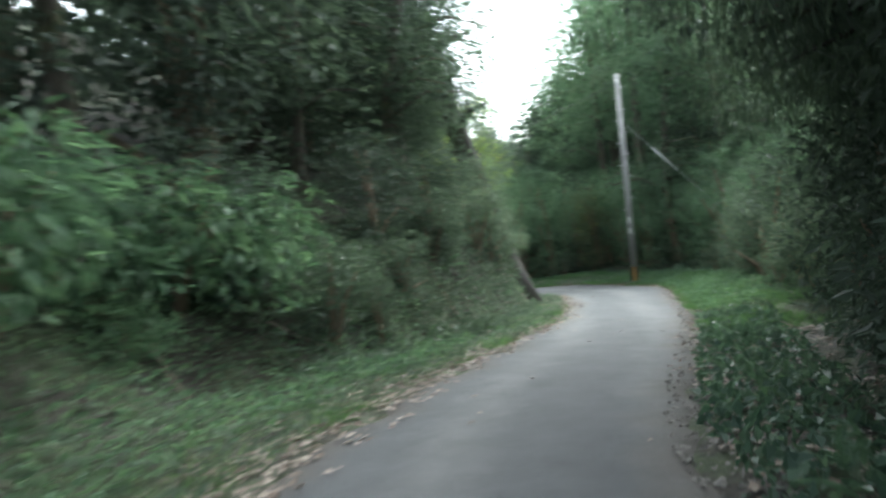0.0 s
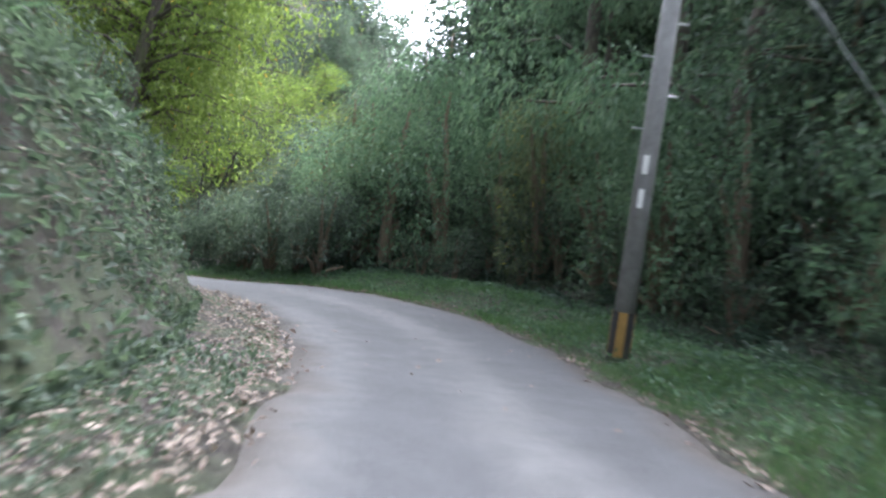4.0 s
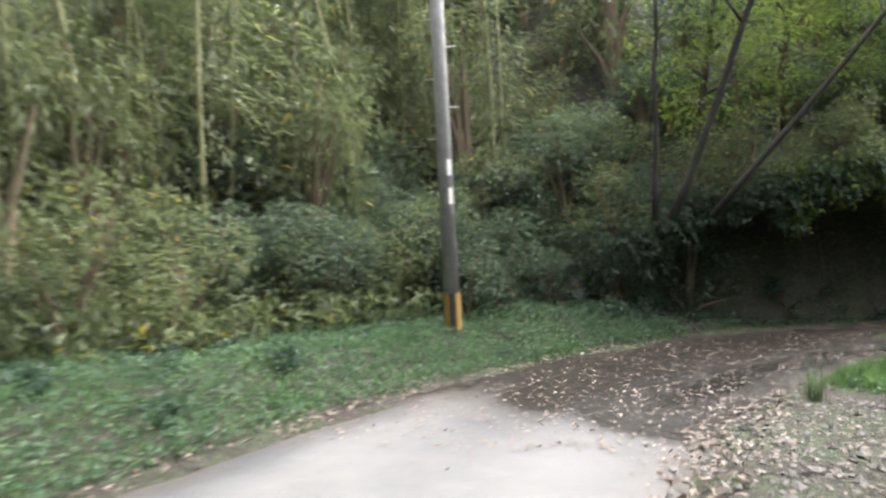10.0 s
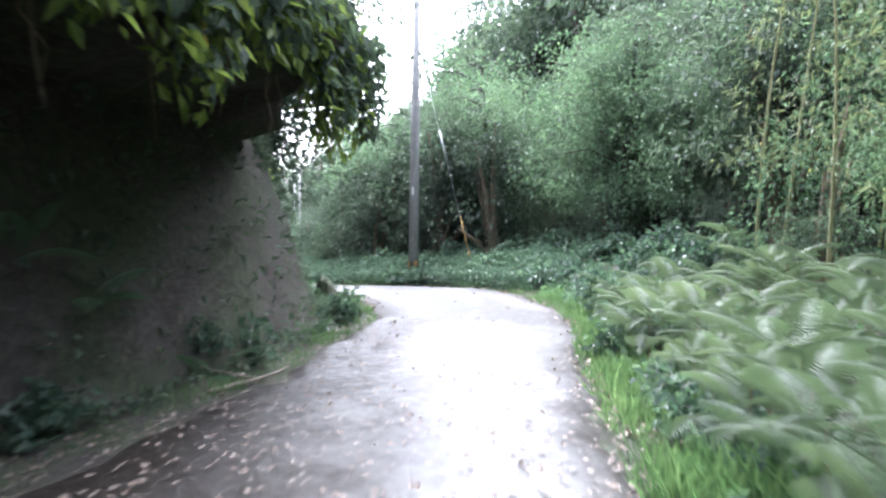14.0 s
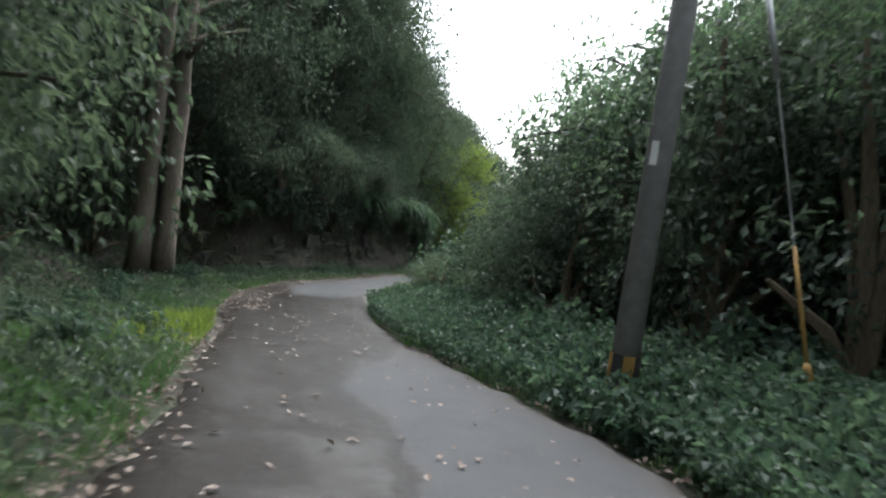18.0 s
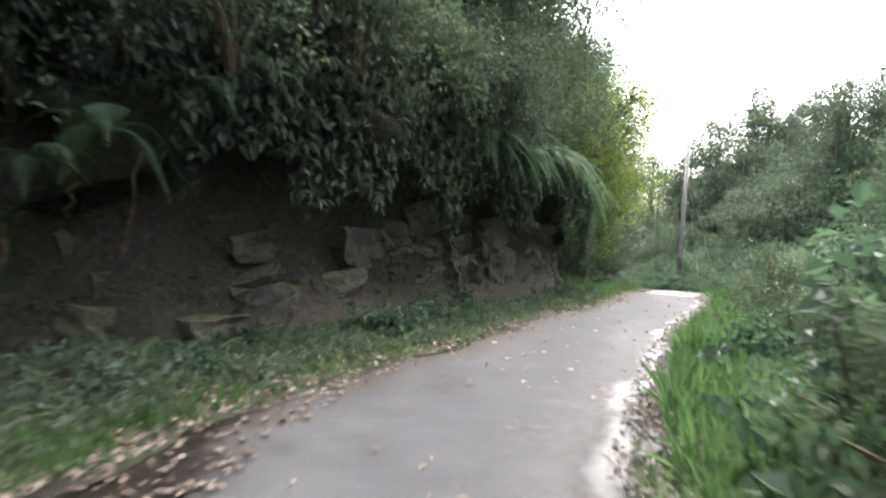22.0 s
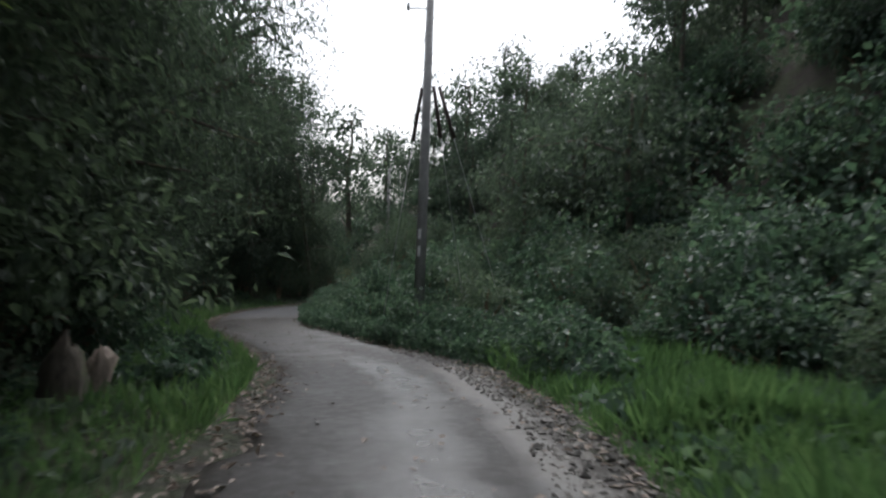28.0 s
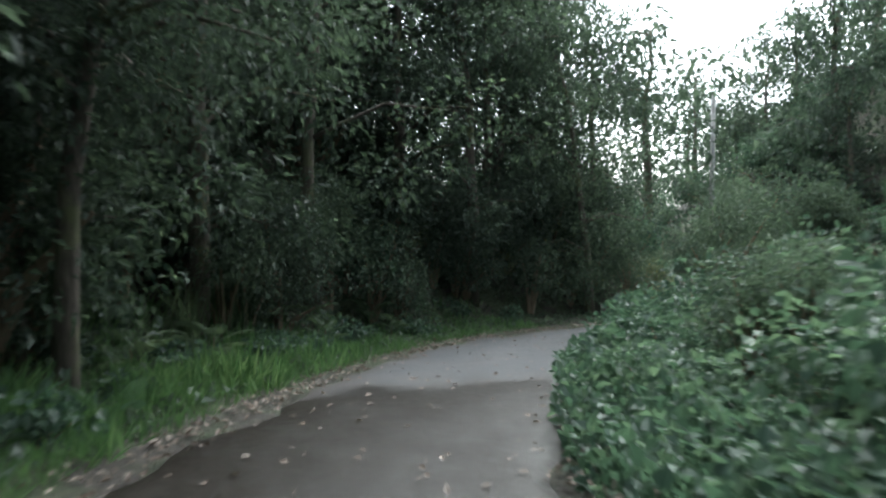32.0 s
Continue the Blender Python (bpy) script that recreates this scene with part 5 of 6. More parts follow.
# left side, start to the first bend
zone(["fern"], -6, 20, -0.3, -0.9, 14, 0.35, 0.6, 0.4)
zone(["fern_bank", "leafy_herb"], -4, 10, -2.2, -3.6, 12, 0.6, 1.0, 0.6)
zone(["leafy_shrub", "leafy_shrub_b", "dark_shrub"], 8, 22, -1.6, -2.8, 14, 0.7, 1.1, 0.6)
zone(TREES, -6, 30, -3.4, -6.0, 14, 0.9, 1.2)
zone(THICK, -6, 34, -4.0, -8, 18, 0.9, 1.3)
# right side, start to the first bend
zone(DARKS, -4, 12, 1.5, 3.0, 14, 0.8, 1.2)
zone(["evergreen_tree"], -4, 14, 2.6, 6.0, 8, 0.95, 1.25)
zone(["evergreen_tree", "broadleaf_tree"], 14, 22, 6.0, 9.0, 4, 0.95, 1.25)
zone(["broadleaf_tree"], 34, 50, 9.5, 12.0, 4, 0.95, 1.25)
zone(THICK, -4, 60, 5.0, 8.0, 22, 0.8, 1.2)
zone(["fern"], -4, 14, 0.2, 0.7, 10, 0.5, 0.8, 0.4)
zone(["leafy_herb", "leafy_shrub_b"], 12, 44, 1.9, 3.0, 36, 0.6, 0.9)
zone(["leafy_shrub", "leafy_shrub", "dark_shrub_b"], 14, 24, 2.2, 4.2, 12, 0.8, 1.2)
zone(["pale_thicket", "pale_thicket", "leafy_shrub"], 24, 44, 2.9, 4.2, 26, 0.85, 1.15, 0.6)
zone(["pale_thicket"], 22, 48, 4.6, 6.2, 18, 1.0, 1.3, 0.55)
zone(["leafy_shrub", "bamboo_thicket", "dark_shrub_b", "leafy_shrub"], 34, 58, 3.0, 5.2, 28, 0.9, 1.3)
zone(["leafy_shrub", "dark_shrub"], 40, 49, 0.8, 2.5, 10, 0.9, 1.2)
zone(["dark_shrub_b", "dark_shrub"], 49, 57, 3.4, 4.6, 8, 0.9, 1.2)
zone(["leafy_herb"], 46, 52, 0.2, 1.0, 8, 0.7, 1.0, 0.6)
# left side, first bend with leaf litter and the tree over it
zone(["fern", "leafy_shrub_b"], 20, 36, -2.4, -3.4, 14, 0.6, 0.9)
zone(["fern"], 14, 39, -1.2, -2.2, 14, 0.5, 0.9, 0.4)
zone(["evergreen_tree", "thicket"], 28, 48, -5, -12, 24, 0.9, 1.3)
# outer side of the second bend: herbs, shrubs, bamboo
zone(["leafy_herb", "leafy_herb", "fern"], 49.5, 56, -0.6, -3, 22, 0.5, 0.8, 0.6)
zone(["fern"], 58, 64, -1.6, -2.8, 12, 0.8, 1.1, 0.5)
zone(["leafy_shrub", "sunlit_shrub", "leafy_shrub_b"], 50.2, 61, -2.4, -3.6, 24, 0.7, 1.1, 0.7)
zone(["leafy_shrub", "bamboo_thicket", "leafy_shrub_b"], 51, 62, -3.6, -6.0, 20, 0.7, 1.0)
zone(["autumn_shrub"], 50, 52, -2.4, -3.0, 3, 0.8, 1.1)
zone(["bamboo", "bamboo_b"], 51.0, 62, -4.2, -8, 44, 0.85, 1.2)
zone(["bare_bamboo"], 44.5, 51.0, -3.2, -8, 26, 0.85, 1.15, 0.5)
zone(["thicket"], 44.5, 51.5, -8.5, -12, 10, 0.9, 1.2)
zone(["bamboo_thicket"], 51.5, 62, -4.6, -9, 22, 0.9, 1.3)
zone(["dark_shrub_b", "thicket"], 39, 44, -4.5, -8, 8, 0.8, 1.1)
zone(["thicket_b", "broadleaf_tree"], 42, 66, -8, -13, 18, 0.9, 1.3)
# dark cut on the left after the bend, bracken on the right
zone(["leafy_herb", "fern"], 59, 78, -0.3, -1.0, 30, 0.5, 0.8, 0.5)
zone(["sunlit_shrub", "leafy_shrub"], 59, 72, -2.8, -4.2, 18, 0.9, 1.2, 0.6)
zone(["leafy_shrub", "dark_shrub"], 72, 80, -2.8, -4.2, 9, 0.9, 1.2, 0.6)
zone(["leafy_shrub", "dark_shrub", "leafy_shrub_b"], 58.5, 63, -1.2, -2.4, 8, 0.7, 1.0, 0.6)
zone(["leafy_shrub", "sunlit_shrub", "bamboo_thicket"], 57, 67, -5.0, -8.0, 12, 0.9, 1.2, 0.6)
zone(["leafy_shrub", "leafy_shrub_b", "fern"], 56, 63, -2.6, -4.0, 14, 0.7, 1.0, 0.6)
zone(["bamboo", "bamboo_thicket"], 58, 74, -5.0, -9, 14, 0.8, 1.1, 0.6)
zone(["broadleaf_tree"], 73, 82, -5.0, -9, 7, 0.9, 1.2, 0.6)
put("dark_shrub", 59.4, 2.7, 0.6)
put("tall_grass", 58.2, 1.3, 0.45)
zone(["bracken"], 60.5, 74, 0.5, 2.8, 120, 0.6, 1.0, 0.7)
zone(["leafy_herb"], 61, 74, 0.2, 1.0, 18, 0.5, 0.8, 0.7)
zone(["tall_grass"], 60, 66, 0.4, 1.2, 4, 0.6, 0.8, 0.5)
zone(["leafy_shrub", "pale_thicket"], 60, 74, 3.2, 5.2, 20, 0.6, 0.9)
zone(["leafy_herb"], 70, 96, 0.3, 1.5, 44, 0.7, 1.1, 0.7)
zone(["leafy_herb"], 74, 96, 1.4, 3.6, 44, 0.9, 1.4, 0.7)
zone(["bamboo", "bamboo_b"], 64, 75, 3.0, 7, 24, 0.7, 1.0)
zone(["round_tree", "round_tree_b"], 76, 97, 4.2, 5.6, 14, 0.8, 1.05, 0.5)
zone(["round_tree", "round_tree_b"], 74, 98, 6.0, 9.0, 14, 1.0, 1.3, 0.5)
zone(["leafy_shrub", "dark_shrub_b"], 86, 98, 2.2, 3.6, 10, 0.9, 1.2)
zone(["dark_shrub"], 76, 88, 3.6, 5.0, 8, 0.6, 0.8)
zone(THICK, 66, 98, 5, 10, 18, 0.9, 1.2)
# left wood before the rock cut
zone(TREES, 74, 98, -6, -9, 8, 0.9, 1.25)
zone(THICK, 74, 98, -5, -9, 12, 0.9, 1.2)
zone(["dark_shrub", "leafy_shrub"], 74, 96, -3.0, -5, 18, 0.8, 1.2)
zone(["fern", "leafy_herb"], 80, 97, -0.7, -2.4, 30, 0.5, 0.9, 0.6)
# rock cut
zone(["leafy_shrub", "dark_shrub"], 96, 118, -2.0, -3.6, 28, 0.9, 1.3, 0.6)
zone(TREES, 97, 122, -3.2, -7, 16, 0.9, 1.2, 0.6)
zone(["fern", "leafy_herb"], 96, 118, -0.3, -0.9, 18, 0.4, 0.7, 0.5)
zone(["fern", "leafy_herb"], 98.5, 114, -0.7, -1.5, 34, 0.4, 0.8, 0.2)
# valley side on the right
zone(["leafy_herb", "fern", "leafy_herb", "leafy_shrub_b"], 95, 124, 0.7, 2.2, 54, 0.6, 1.0, 0.7)
zone(["leafy_shrub", "vine_mound", "leafy_shrub_b"], 93, 126, 2.2, 5, 40, 0.7, 1.1)
# last stretch
zone(["vine_mound", "vine_mound_b", "leafy_shrub"], 122, 135, 3.4, 5.5, 18, 0.75, 1.1)
zone(["vine_mound", "vine_mound_b", "leafy_shrub"], 135, 165, 1.6, 4.5, 42, 0.7, 1.1)
zone(["vine_mound_b", "leafy_herb"], 130, 160, 0.3, 1.4, 44, 0.6, 1.0, 0.7)
zone(["fern", "leafy_herb", "leafy_herb"], 118, 160, -0.8, -2.4, 44, 0.6, 1.0, 0.6)
zone(["leafy_shrub", "dark_shrub", "vine_mound"], 116, 170, -2.4, -4.5, 46, 0.8, 1.2)
zone(["sunlit_tree", "broadleaf_tree", "broadleaf_tree"], 119, 132, -2.6, -4.5, 8, 0.9, 1.2)
zone(TREES, 120, 160, -6.0, -9, 10, 0.8, 1.1)
zone(THICK, 118, 160, -4, -8, 20, 0.9, 1.3)
zone(["thicket", "leafy_shrub", "dark_shrub_b"], 148, 168, -2.2, -5, 22, 0.8, 1.1, 0.6)
zone(["leafy_shrub", "sunlit_shrub"], 156, 168, -1.8, -3.2, 10, 0.8, 1.1, 0.6)
zone(["bracken", "leafy_herb"], 149, 158, -0.8, -3.2, 22, 0.6, 0.9, 0.6)
zone(["leafy_shrub_b", "leafy_shrub"], 143, 160, -3.0, -4.6, 16, 0.8, 1.1, 0.6)
zone(["thicket_b", "vine_heap"], 166, 195, -2.5, -10, 22, 0.7, 1.0)
# hillsides
zone(["hill_tree", "hill_tree_b"], 5, 60, 15, 30, 30, 1.0, 1.4)
zone(["hill_tree", "hill_tree_b"], 60, 98, 7, 24, 40, 0.9, 1.35)
zone(["hill_tree", "hill_tree_b"], 98, 126, 11, 24, 30, 0.9, 1.35)
zone(["round_tree", "round_tree_b"], 98, 128, 6.5, 11, 16, 0.75, 1.0)
zone(["hill_tree", "hill_tree_b"], 126, 160, 8, 24, 40, 0.6, 0.85)
zone(["hill_tree", "hill_tree_b"], 160, 190, 8, 24, 24, 0.8, 1.1)
zone(["hill_tree", "hill_tree_b"], 112, 165, -7, -16, 30, 0.9, 1.3)
zone(["hill_tree", "hill_tree_b"], -6, 60, 9, 15, 22, 0.9, 1.3)
zone(["hill_tree", "hill_tree_b"], 40, 76, -12, -20, 26, 0.9, 1.3)
zone(["hill_tree", "hill_tree_b"], 40, 76, -20, -38, 44, 1.0, 1.5)
zone(["vine_heap"], 84, 180, 8, 16, 110, 0.9, 1.5)
zone(["vine_heap"], 98, 165, 5.5, 10, 50, 0.8, 1.2)
zone(["vine_mound", "leafy_shrub"], 92, 165, 4.5, 8, 44, 0.9, 1.3)


def far_wood(x0, x1, y0, y1, count):
    for _ in range(count):
        x, y = rng.uniform(x0, x1), rng.uniform(y0, y1)
        root = KINDS["hill_tree" if rng.uniform() < 0.6 else "hill_tree_b"][0]
        s2, d2, _ = locate(x, y)
        if abs(d2[0]) > 7:
            ob = copy_thing(root, pose(x, y, ground_at(x, y) - 0.1, 0, 0, rng.uniform(0, 360)))
            q = rng.uniform(0.9, 1.5)
            ob.scale = (q, q, q)


far_wood(50, 150, 118, 230, 50)
far_wood(68, 100, 122, 154, 34)
far_wood(-26, 8, 62, 96, 26)
for _ in range(44):
    x, y = rng.uniform(60, 84), rng.uniform(120, 144)
    if abs(locate(x, y)[1][0]) > 5:
        ob = copy_thing(KINDS["vine_heap"][0], pose(x, y, ground_at(x, y) - 0.15, 0, 0, rng.uniform(0, 360)))
        ob.scale = (1.5, 1.5, 1.2)

# ---- low growth and fallen leaves, uncountable ----
def slope_at(x, y):
    e = 0.3
    gx_, gy_ = (height(x + e, y) - height(x - e, y)) / (2 * e), (height(x, y + e) - height(x, y - e)) / (2 * e)
    n = np.stack([-gx_, -gy_, np.ones_like(gx_)], 1)
    return n / np.linalg.norm(n, axis=1)[:, None]


def scatter(s0, s1, o0, o1, count, side, power=1.0):
    s = rng.uniform(s0, s1, count)
    off = o0 + (o1 - o0) * rng.uniform(0, 1, count) ** power
    x, y = at(s, side * (table(EDGES, s, 2 if side > 0 else 1) + off))
    s2, d2, _ = locate(x, y)
    ok = np.abs(d2) - np.where(d2 > 0, table(EDGES, s2, 2), table(EDGES, s2, 1)) > o0 - 0.02
    return x[ok], y[ok], height(x[ok], y[ok])


def cover(name, label, category, mat, s0, s1, o0, o1, count, side, lo, hi, width, up=0.5, lift=0.12, power=1.0):
    """A carpet of low leaves."""
    x, y, z = scatter(s0, s1, o0, o1, count, side, power)
    n = slope_at(x, y)
    pos = np.stack([x, y, z], 1) + n * rng.uniform(-0.02, lift, (len(x), 1))
    way = n * up + rng.normal(0, 0.6, (len(x), 3)) - (0, 0, 0.25)
    v, f = leaves(pos, way, rng.uniform(lo, hi, len(x)), width, rng)
    tagged(new(name, mesh_from(name, v, f, mat)), label, category, kind="stuff")


def grass(name, label, s0, s1, o0, o1, count, side, lo, hi, power=1.3, mat=None):
    x, y, z = scatter(s0, s1, o0, o1, count, side, power)
    on = wobble(x, y, 0.7, 4) + rng.normal(0, 0.35, len(x)) > -1.05
    x, y, z = x[on], y[on], z[on]
    pos = np.stack([x, y, z - 0.01], 1)
    patch = 0.65 + 0.5 * wobble(x, y, 0.6, 9)
    way = rng.normal(0, 0.38, (len(x), 3)) + (0, 0, 1)
    v, f = leaves(pos, way, rng.uniform(lo, hi, len(x)) * np.clip(patch, 0.4, 1.4), 0.085, rng, 0.1)
    tagged(new(name, mesh_from(name, v, f, mat or LEAF_GRASS)), label, "grass", kind="stuff")


# carpets of leaves on the banks
cover("bank_growth", "weeds at the lane's edge", "ground cover", LEAF_KUDZU, -6, 14, 0.0, 1.2, 5000, 1, 0.06, 0.14, 0.7)
cover("bank_growth", "carpet of small green leaves and moss on the bank", "ground cover", LEAF_MID, -6, 29, 0.1, 4.5, 26000, -1, 0.04, 0.1, 0.6)
cover("bank_growth", "small leaves and moss on the steep bank", "ground cover", LEAF_MID, 29, 42, 0.9, 4.5, 14000, -1, 0.04, 0.1, 0.6)
cover("bank_growth", "carpet of dark leaves under the trees", "ground cover", LEAF_DARK, -6, 58, 1.6, 5.0, 16000, 1, 0.08, 0.18, 0.6)
cover("bank_growth", "weeds and moss on the steep bank", "ground cover", LEAF_DARK, 10, 40, 0.9, 3.0, 14000, -1, 0.05, 0.12, 0.6)
cover("bank_growth", "tall weeds below the bamboo", "ground cover", LEAF_BAMBOO, 51, 62, 2.0, 7.0, 12000, -1, 0.12, 0.26, 0.4, 0.9, 0.5)
cover("bank_growth", "carpet of green leaves below the bamboo", "ground cover", LEAF_FERN, 48.5, 62, 0.05, 3.6, 34000, -1, 0.04, 0.09, 0.6, 0.6, 0.16)
cover("bank_growth", "carpet of brown and green leaves in the grove", "ground cover", LEAF_BAMBOO, 40, 66, 4.0, 14, 12000, -1, 0.12, 0.24, 0.4)
cover("bank_growth", "low leaves and moss on the cut bank", "ground cover", LEAF_MID, 58, 96, 0.2, 4.5, 24000, -1, 0.07, 0.15, 0.6)
cover("bank_growth", "low leaves beside the lane", "ground cover", LEAF_FERN, 59.5, 96, 0.2, 4.5, 18000, 1, 0.08, 0.17, 0.6)
cover("bank_growth", "low leaves and moss on the rock cut", "ground cover", LEAF_MID, 96, 124, 0.3, 4.0, 15000, -1, 0.07, 0.15, 0.6)
cover("bank_growth", "carpet of vine leaves on the valley side", "ground cover", LEAF_KUDZU, 94, 130, 0.4, 9.0, 24000, 1, 0.1, 0.22, 0.8)
cover("bank_growth", "carpet of vine leaves by the lane", "ground cover", LEAF_KUDZU, 126, 170, 0.3, 5.0, 20000, 1, 0.09, 0.2, 0.8)
cover("bank_growth", "low leaves under the wood", "ground cover", LEAF_MID, 116, 175, 0.4, 6.0, 20000, -1, 0.08, 0.18, 0.6)
cover("bank_growth", "mat of broad green leaves beside the bend", "ground cover", LEAF_KUDZU, 78, 96, -0.1, 2.0, 26000, 1, 0.05, 0.12, 0.75, 0.8, 0.45)
cover("bank_growth", "broad weeds spilling over the lane's edge", "ground cover", LEAF_KUDZU, 134, 165, -0.1, 1.0, 15000, 1, 0.06, 0.14, 0.75, 0.8, 0.5)
cover("bank_growth", "leaves trailing over the steep bank", "ground cover", LEAF_MID, 8, 34, 1.0, 3.2, 12000, -1, 0.07, 0.15, 0.6, 0.5, 0.25)
cover("bank_growth", "low green herbs on the verge", "ground cover", LEAF_FERN, 14, 46, 0.15, 2.6, 24000, 1, 0.04, 0.1, 0.6, 0.6, 0.16)
cover("bank_growth", "low fern leaves and moss on the bank", "ground cover", LEAF_FERN, -6, 12, 0.6, 3.6, 15000, -1, 0.05, 0.12, 0.5, 0.6, 0.18)
cover("bank_growth", "small leaves and moss at the foot of the cut", "ground cover", LEAF_MID, 97, 115, 0.15, 1.9, 14000, -1, 0.03, 0.08, 0.6, 0.6, 0.14)
# grass of the verges
grass("verge_grass", "weeds along the lane's edge", 59, 98, -0.12, 0.7, 14000, 1, 0.08, 0.25)
grass("verge_grass", "weeds along the lane's edge", 58, 80, -0.05, 0.9, 8000, -1, 0.06, 0.2)
grass("verge_grass", "thin grass along the lane's edge", 96, 118, -0.05, 0.8, 7000, -1, 0.06, 0.2)
grass("verge_grass", "bright tall grass under the wood", 140, 154, 0.5, 3.6, 12000, -1, 0.25, 0.6, 1.0)
grass("verge_grass", "short bright green grass on the verge", 12, 46, -0.05, 2.1, 46000, 1, 0.11, 0.22, 1.0)
grass("verge_grass", "clump of yellow-green grass by the lane", 86.5, 90.5, 0.0, 1.0, 4500, -1, 0.15, 0.34, 1.0, LEAF_YELLOW)
grass("verge_grass", "bright green grass and herbs on the bend", 47, 61, 0.2, 2.6, 14000, -1, 0.08, 0.22)
grass("verge_grass", "sparse grass at the lane's edge", -6, 20, 0.0, 1.2, 10000, -1, 0.08, 0.18)
grass("verge_grass", "grass at the foot of the bracken", 59.5, 74, 0.0, 0.7, 8000, 1, 0.12, 0.35)
grass("verge_grass", "yellowish grass on the verge", 78, 98, 0.0, 2.2, 20000, -1, 0.08, 0.25)
grass("verge_grass", "long green grass beside the lane", 94, 132, 0.1, 2.0, 20000, 1, 0.15, 0.5)
grass("verge_grass", "tall bright grass beside the gravel", 116, 137, 0.35, 3.4, 20000, 1, 0.25, 0.6, 1.0)
grass("verge_grass", "long green grass under the wood", 114, 160, 0.2, 2.4, 20000, -1, 0.12, 0.45)


def litter(name, label, s0, s1, d0, d1, count, lo=0.05, hi=0.12, mat=None):
    """Fallen leaves lying between two distances right of the line."""
    s, d = rng.uniform(s0, s1, count), rng.uniform(d0, d1, count)
    x, y = at(s, d)
    z = height(x, y)
    on = (d > -table(EDGES, s, 1)) & (d < table(EDGES, s, 2))
    u = (d + table(EDGES, s, 1)) / (table(EDGES, s, 1) + table(EDGES, s, 2))
    z = np.where(on, np.interp(s, S, TRACK[:, 2]) + 0.034 + 0.02 * (1 - (2 * u - 1) ** 2), z + 0.02)
    way = rng.normal(0, 1, (count, 3)) * (1, 1, 0.12)
    v, f = leaves(np.stack([x, y, z], 1), way, rng.uniform(lo, hi, count), 0.7, rng, 0.12, 0.35)
    tagged(new(name, mesh_from(name, v, f, mat or LEAF_LITTER)), label, "fallen leaves", kind="stuff")


litter("fallen_leaves", "dry brown leaves under the grove", 43, 51.5, -9.0, -2.2, 7000, 0.04, 0.1)
litter("fallen_leaves", "dry brown leaves heaped beside the lane", 20, 48, -5.0, -1.3, 12000, 0.035, 0.085)
litter("fallen_leaves", "dead leaves on the dark slope under the trees", -6, 13, 1.1, 3.4, 3200, 0.04, 0.09)
litter("fallen_leaves", "dry brown leaves along the lane's edge", -6, 22, -2.7, -1.4, 1500)
litter("fallen_leaves", "scattered leaves on the asphalt", -6, 56, -1.5, 2.2, 160, 0.04, 0.09)
litter("fallen_leaves", "brown leaves strewn over the wet lane", 54, 73, -3.2, 0.9, 7000, 0.025, 0.062)
litter("fallen_leaves", "brown leaves on the dirt by the bend", 49, 58, 0.6, 3.0, 900, 0.03, 0.07)
litter("fallen_leaves", "pale leaves on the damp lane", 73, 120, -2.4, 1.6, 700, 0.04, 0.1)
litter("fallen_leaves", "brown leaves along the rock cut", 92, 120, -3.4, -1.2, 6000, 0.035, 0.08)
litter("fallen_leaves", "pale leaves on the dark damp lane", 120, 165, -2.4, 1.6, 900, 0.04, 0.1)


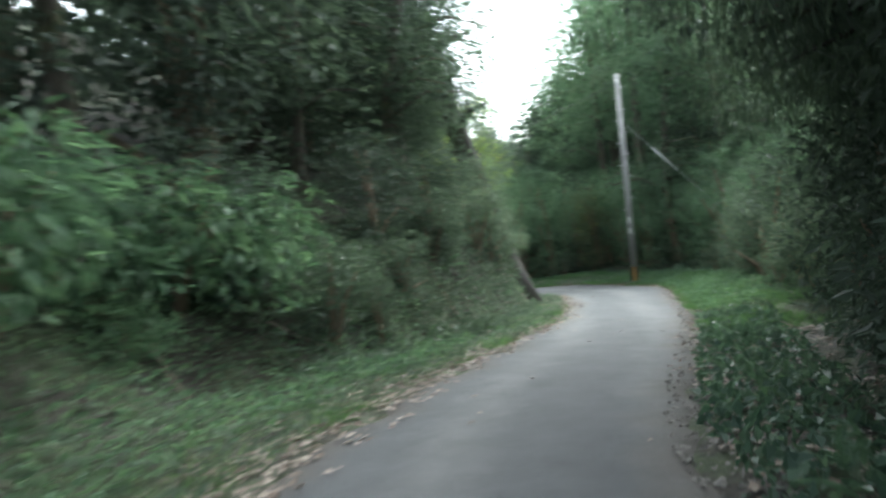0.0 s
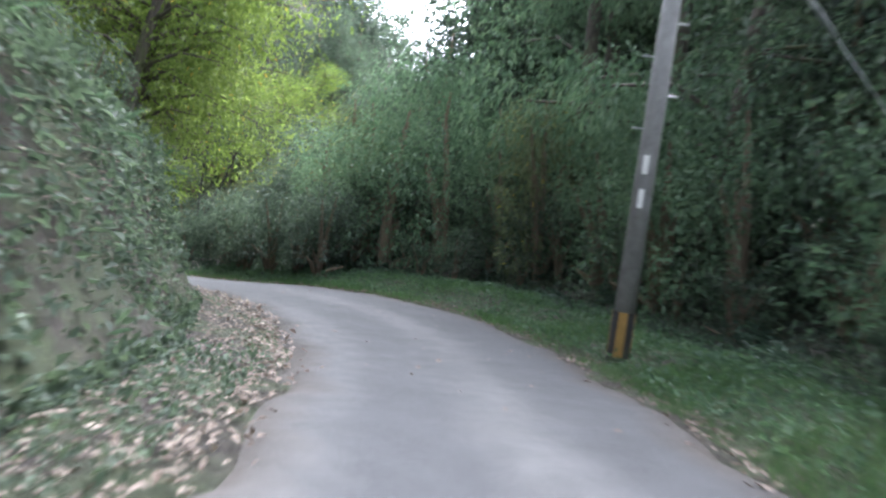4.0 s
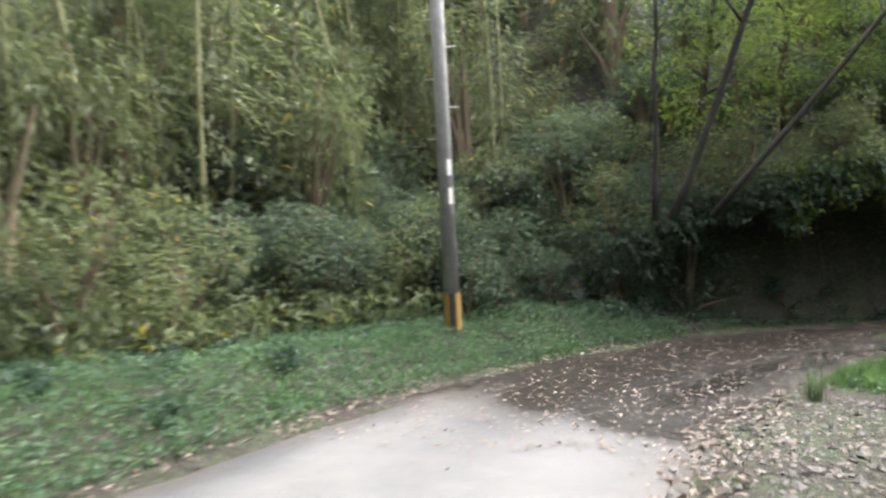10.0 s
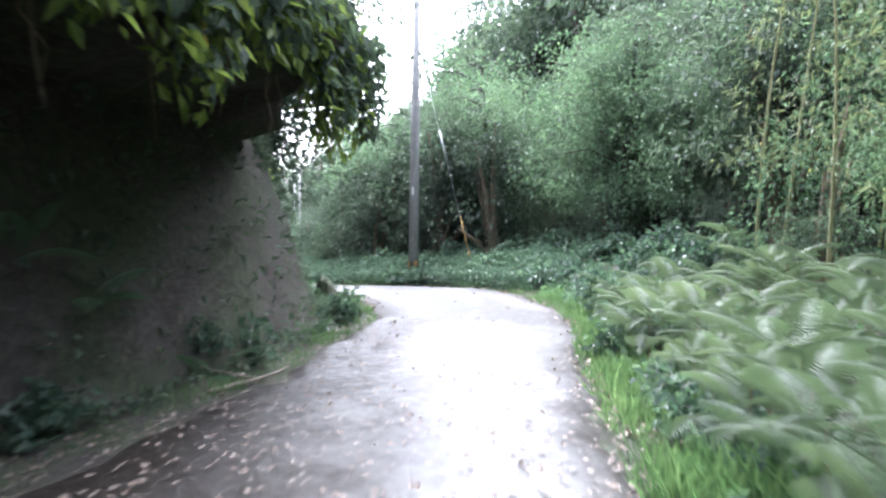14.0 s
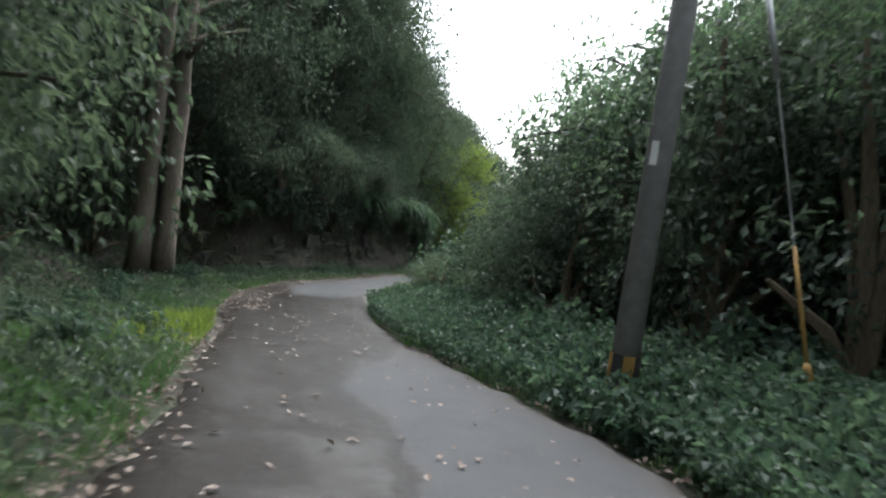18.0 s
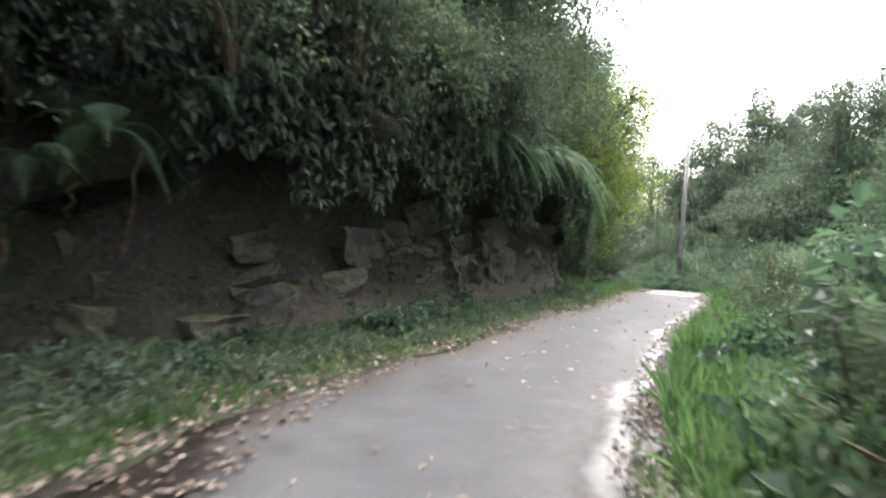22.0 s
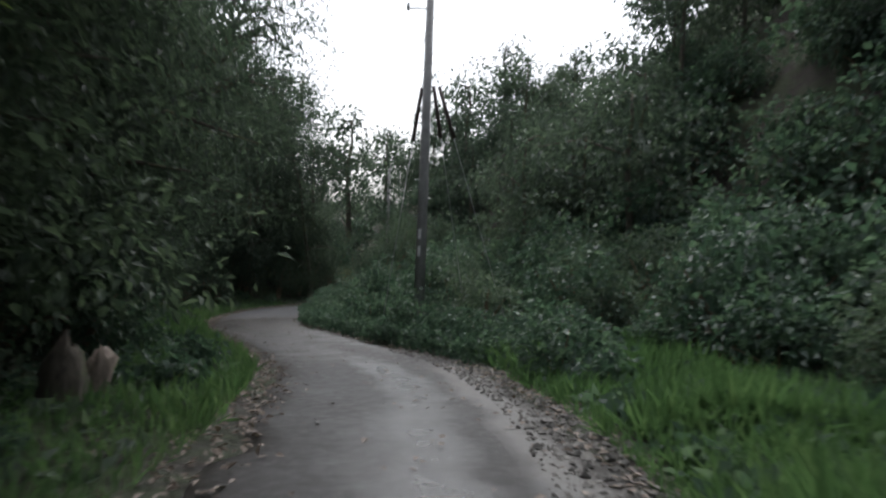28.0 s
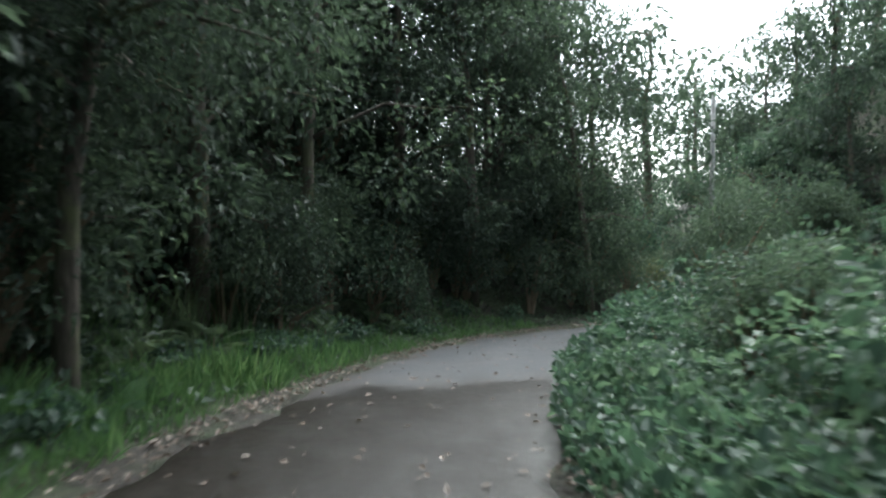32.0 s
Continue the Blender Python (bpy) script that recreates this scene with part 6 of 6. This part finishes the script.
def edge_litter(label, s0, s1, side, count):
    """Dead leaves gathered along the lane's edge."""
    s = rng.uniform(s0, s1, count)
    off = rng.normal(0.02, 0.16, count)
    edge = table(EDGES, s, 2 if side > 0 else 1)
    x, y = at(s, side * (edge + off))
    z_ = np.where(off < 0, np.interp(s, S, TRACK[:, 2]) + 0.03, height(x, y) + 0.03)
    way = rng.normal(0, 1, (count, 3)) * (1, 1, 0.25)
    v, f = leaves(np.stack([x, y, z_], 1), way, rng.uniform(0.04, 0.11, count), 0.55, rng, 0.25, 0.4)
    tagged(new("fallen_leaves", mesh_from("fallen_leaves", v, f, LEAF_LITTER)), label, "fallen leaves", kind="stuff")


edge_litter("pale dead leaves along the lane's edge", -6, 60, -1, 2600)
edge_litter("dead leaves and dirt along the lane's edge", 8, 60, 1, 1600)
edge_litter("pale dead leaves along the damp verge", 74, 165, -1, 4200)
edge_litter("dead leaves along the foot of the weeds", 60, 160, 1, 3000)


def gravel(label, s0, s1, inner, outer, count):
    """Loose stones along the lane's edge, each a small rough octahedron."""
    s = rng.uniform(s0, s1, count)
    off = rng.uniform(inner, outer, count)
    edge = table(EDGES, s, 2)
    x, y = at(s, edge + off)
    u = np.clip((edge + off + table(EDGES, s, 1)) / (edge + table(EDGES, s, 1)), 0, 1)
    z = np.where(off < 0, np.interp(s, S, TRACK[:, 2]) + 0.012 + 0.02 * (1 - (2 * u - 1) ** 2), height(x, y))
    size = rng.uniform(0.008, 0.034, count) * np.where(rng.uniform(0, 1, count) < 0.06, 1.8, 1.0)
    shape = np.array([(1, 0, 0), (-1, 0, 0), (0, 1, 0), (0, -1, 0), (0, 0, 0.6), (0, 0, -0.6)])
    v = shape[None] * size[:, None, None] * rng.uniform(0.6, 1.3, (count, 6, 1)) + rng.normal(0, 0.15, (count, 6, 3)) * size[:, None, None]
    v = v + np.stack([x, y, z + 0.3 * size], 1)[:, None, :]
    f = np.array([(0, 2, 4), (2, 1, 4), (1, 3, 4), (3, 0, 4), (2, 0, 5), (1, 2, 5), (3, 1, 5), (0, 3, 5)])
    f = (f[None] + 6 * np.arange(count)[:, None, None]).reshape(-1, 3)
    tagged(new("gravel", mesh_from("gravel", v.reshape(-1, 3), f, GRAVEL)), label, "gravel", kind="stuff")


gravel("loose pale gravel along the lane's edge", 118, 137, -0.6, 0.3, 3600)
gravel("loose stones along the wet gutter", 97, 118, -0.25, 0.2, 1600)
gravel("crumbled asphalt and stones at the lane's edge", 3, 22, -0.3, 0.3, 1200)
gravel("dirt and stones by the bend", 50, 58.5, -0.2, 1.6, 1500)
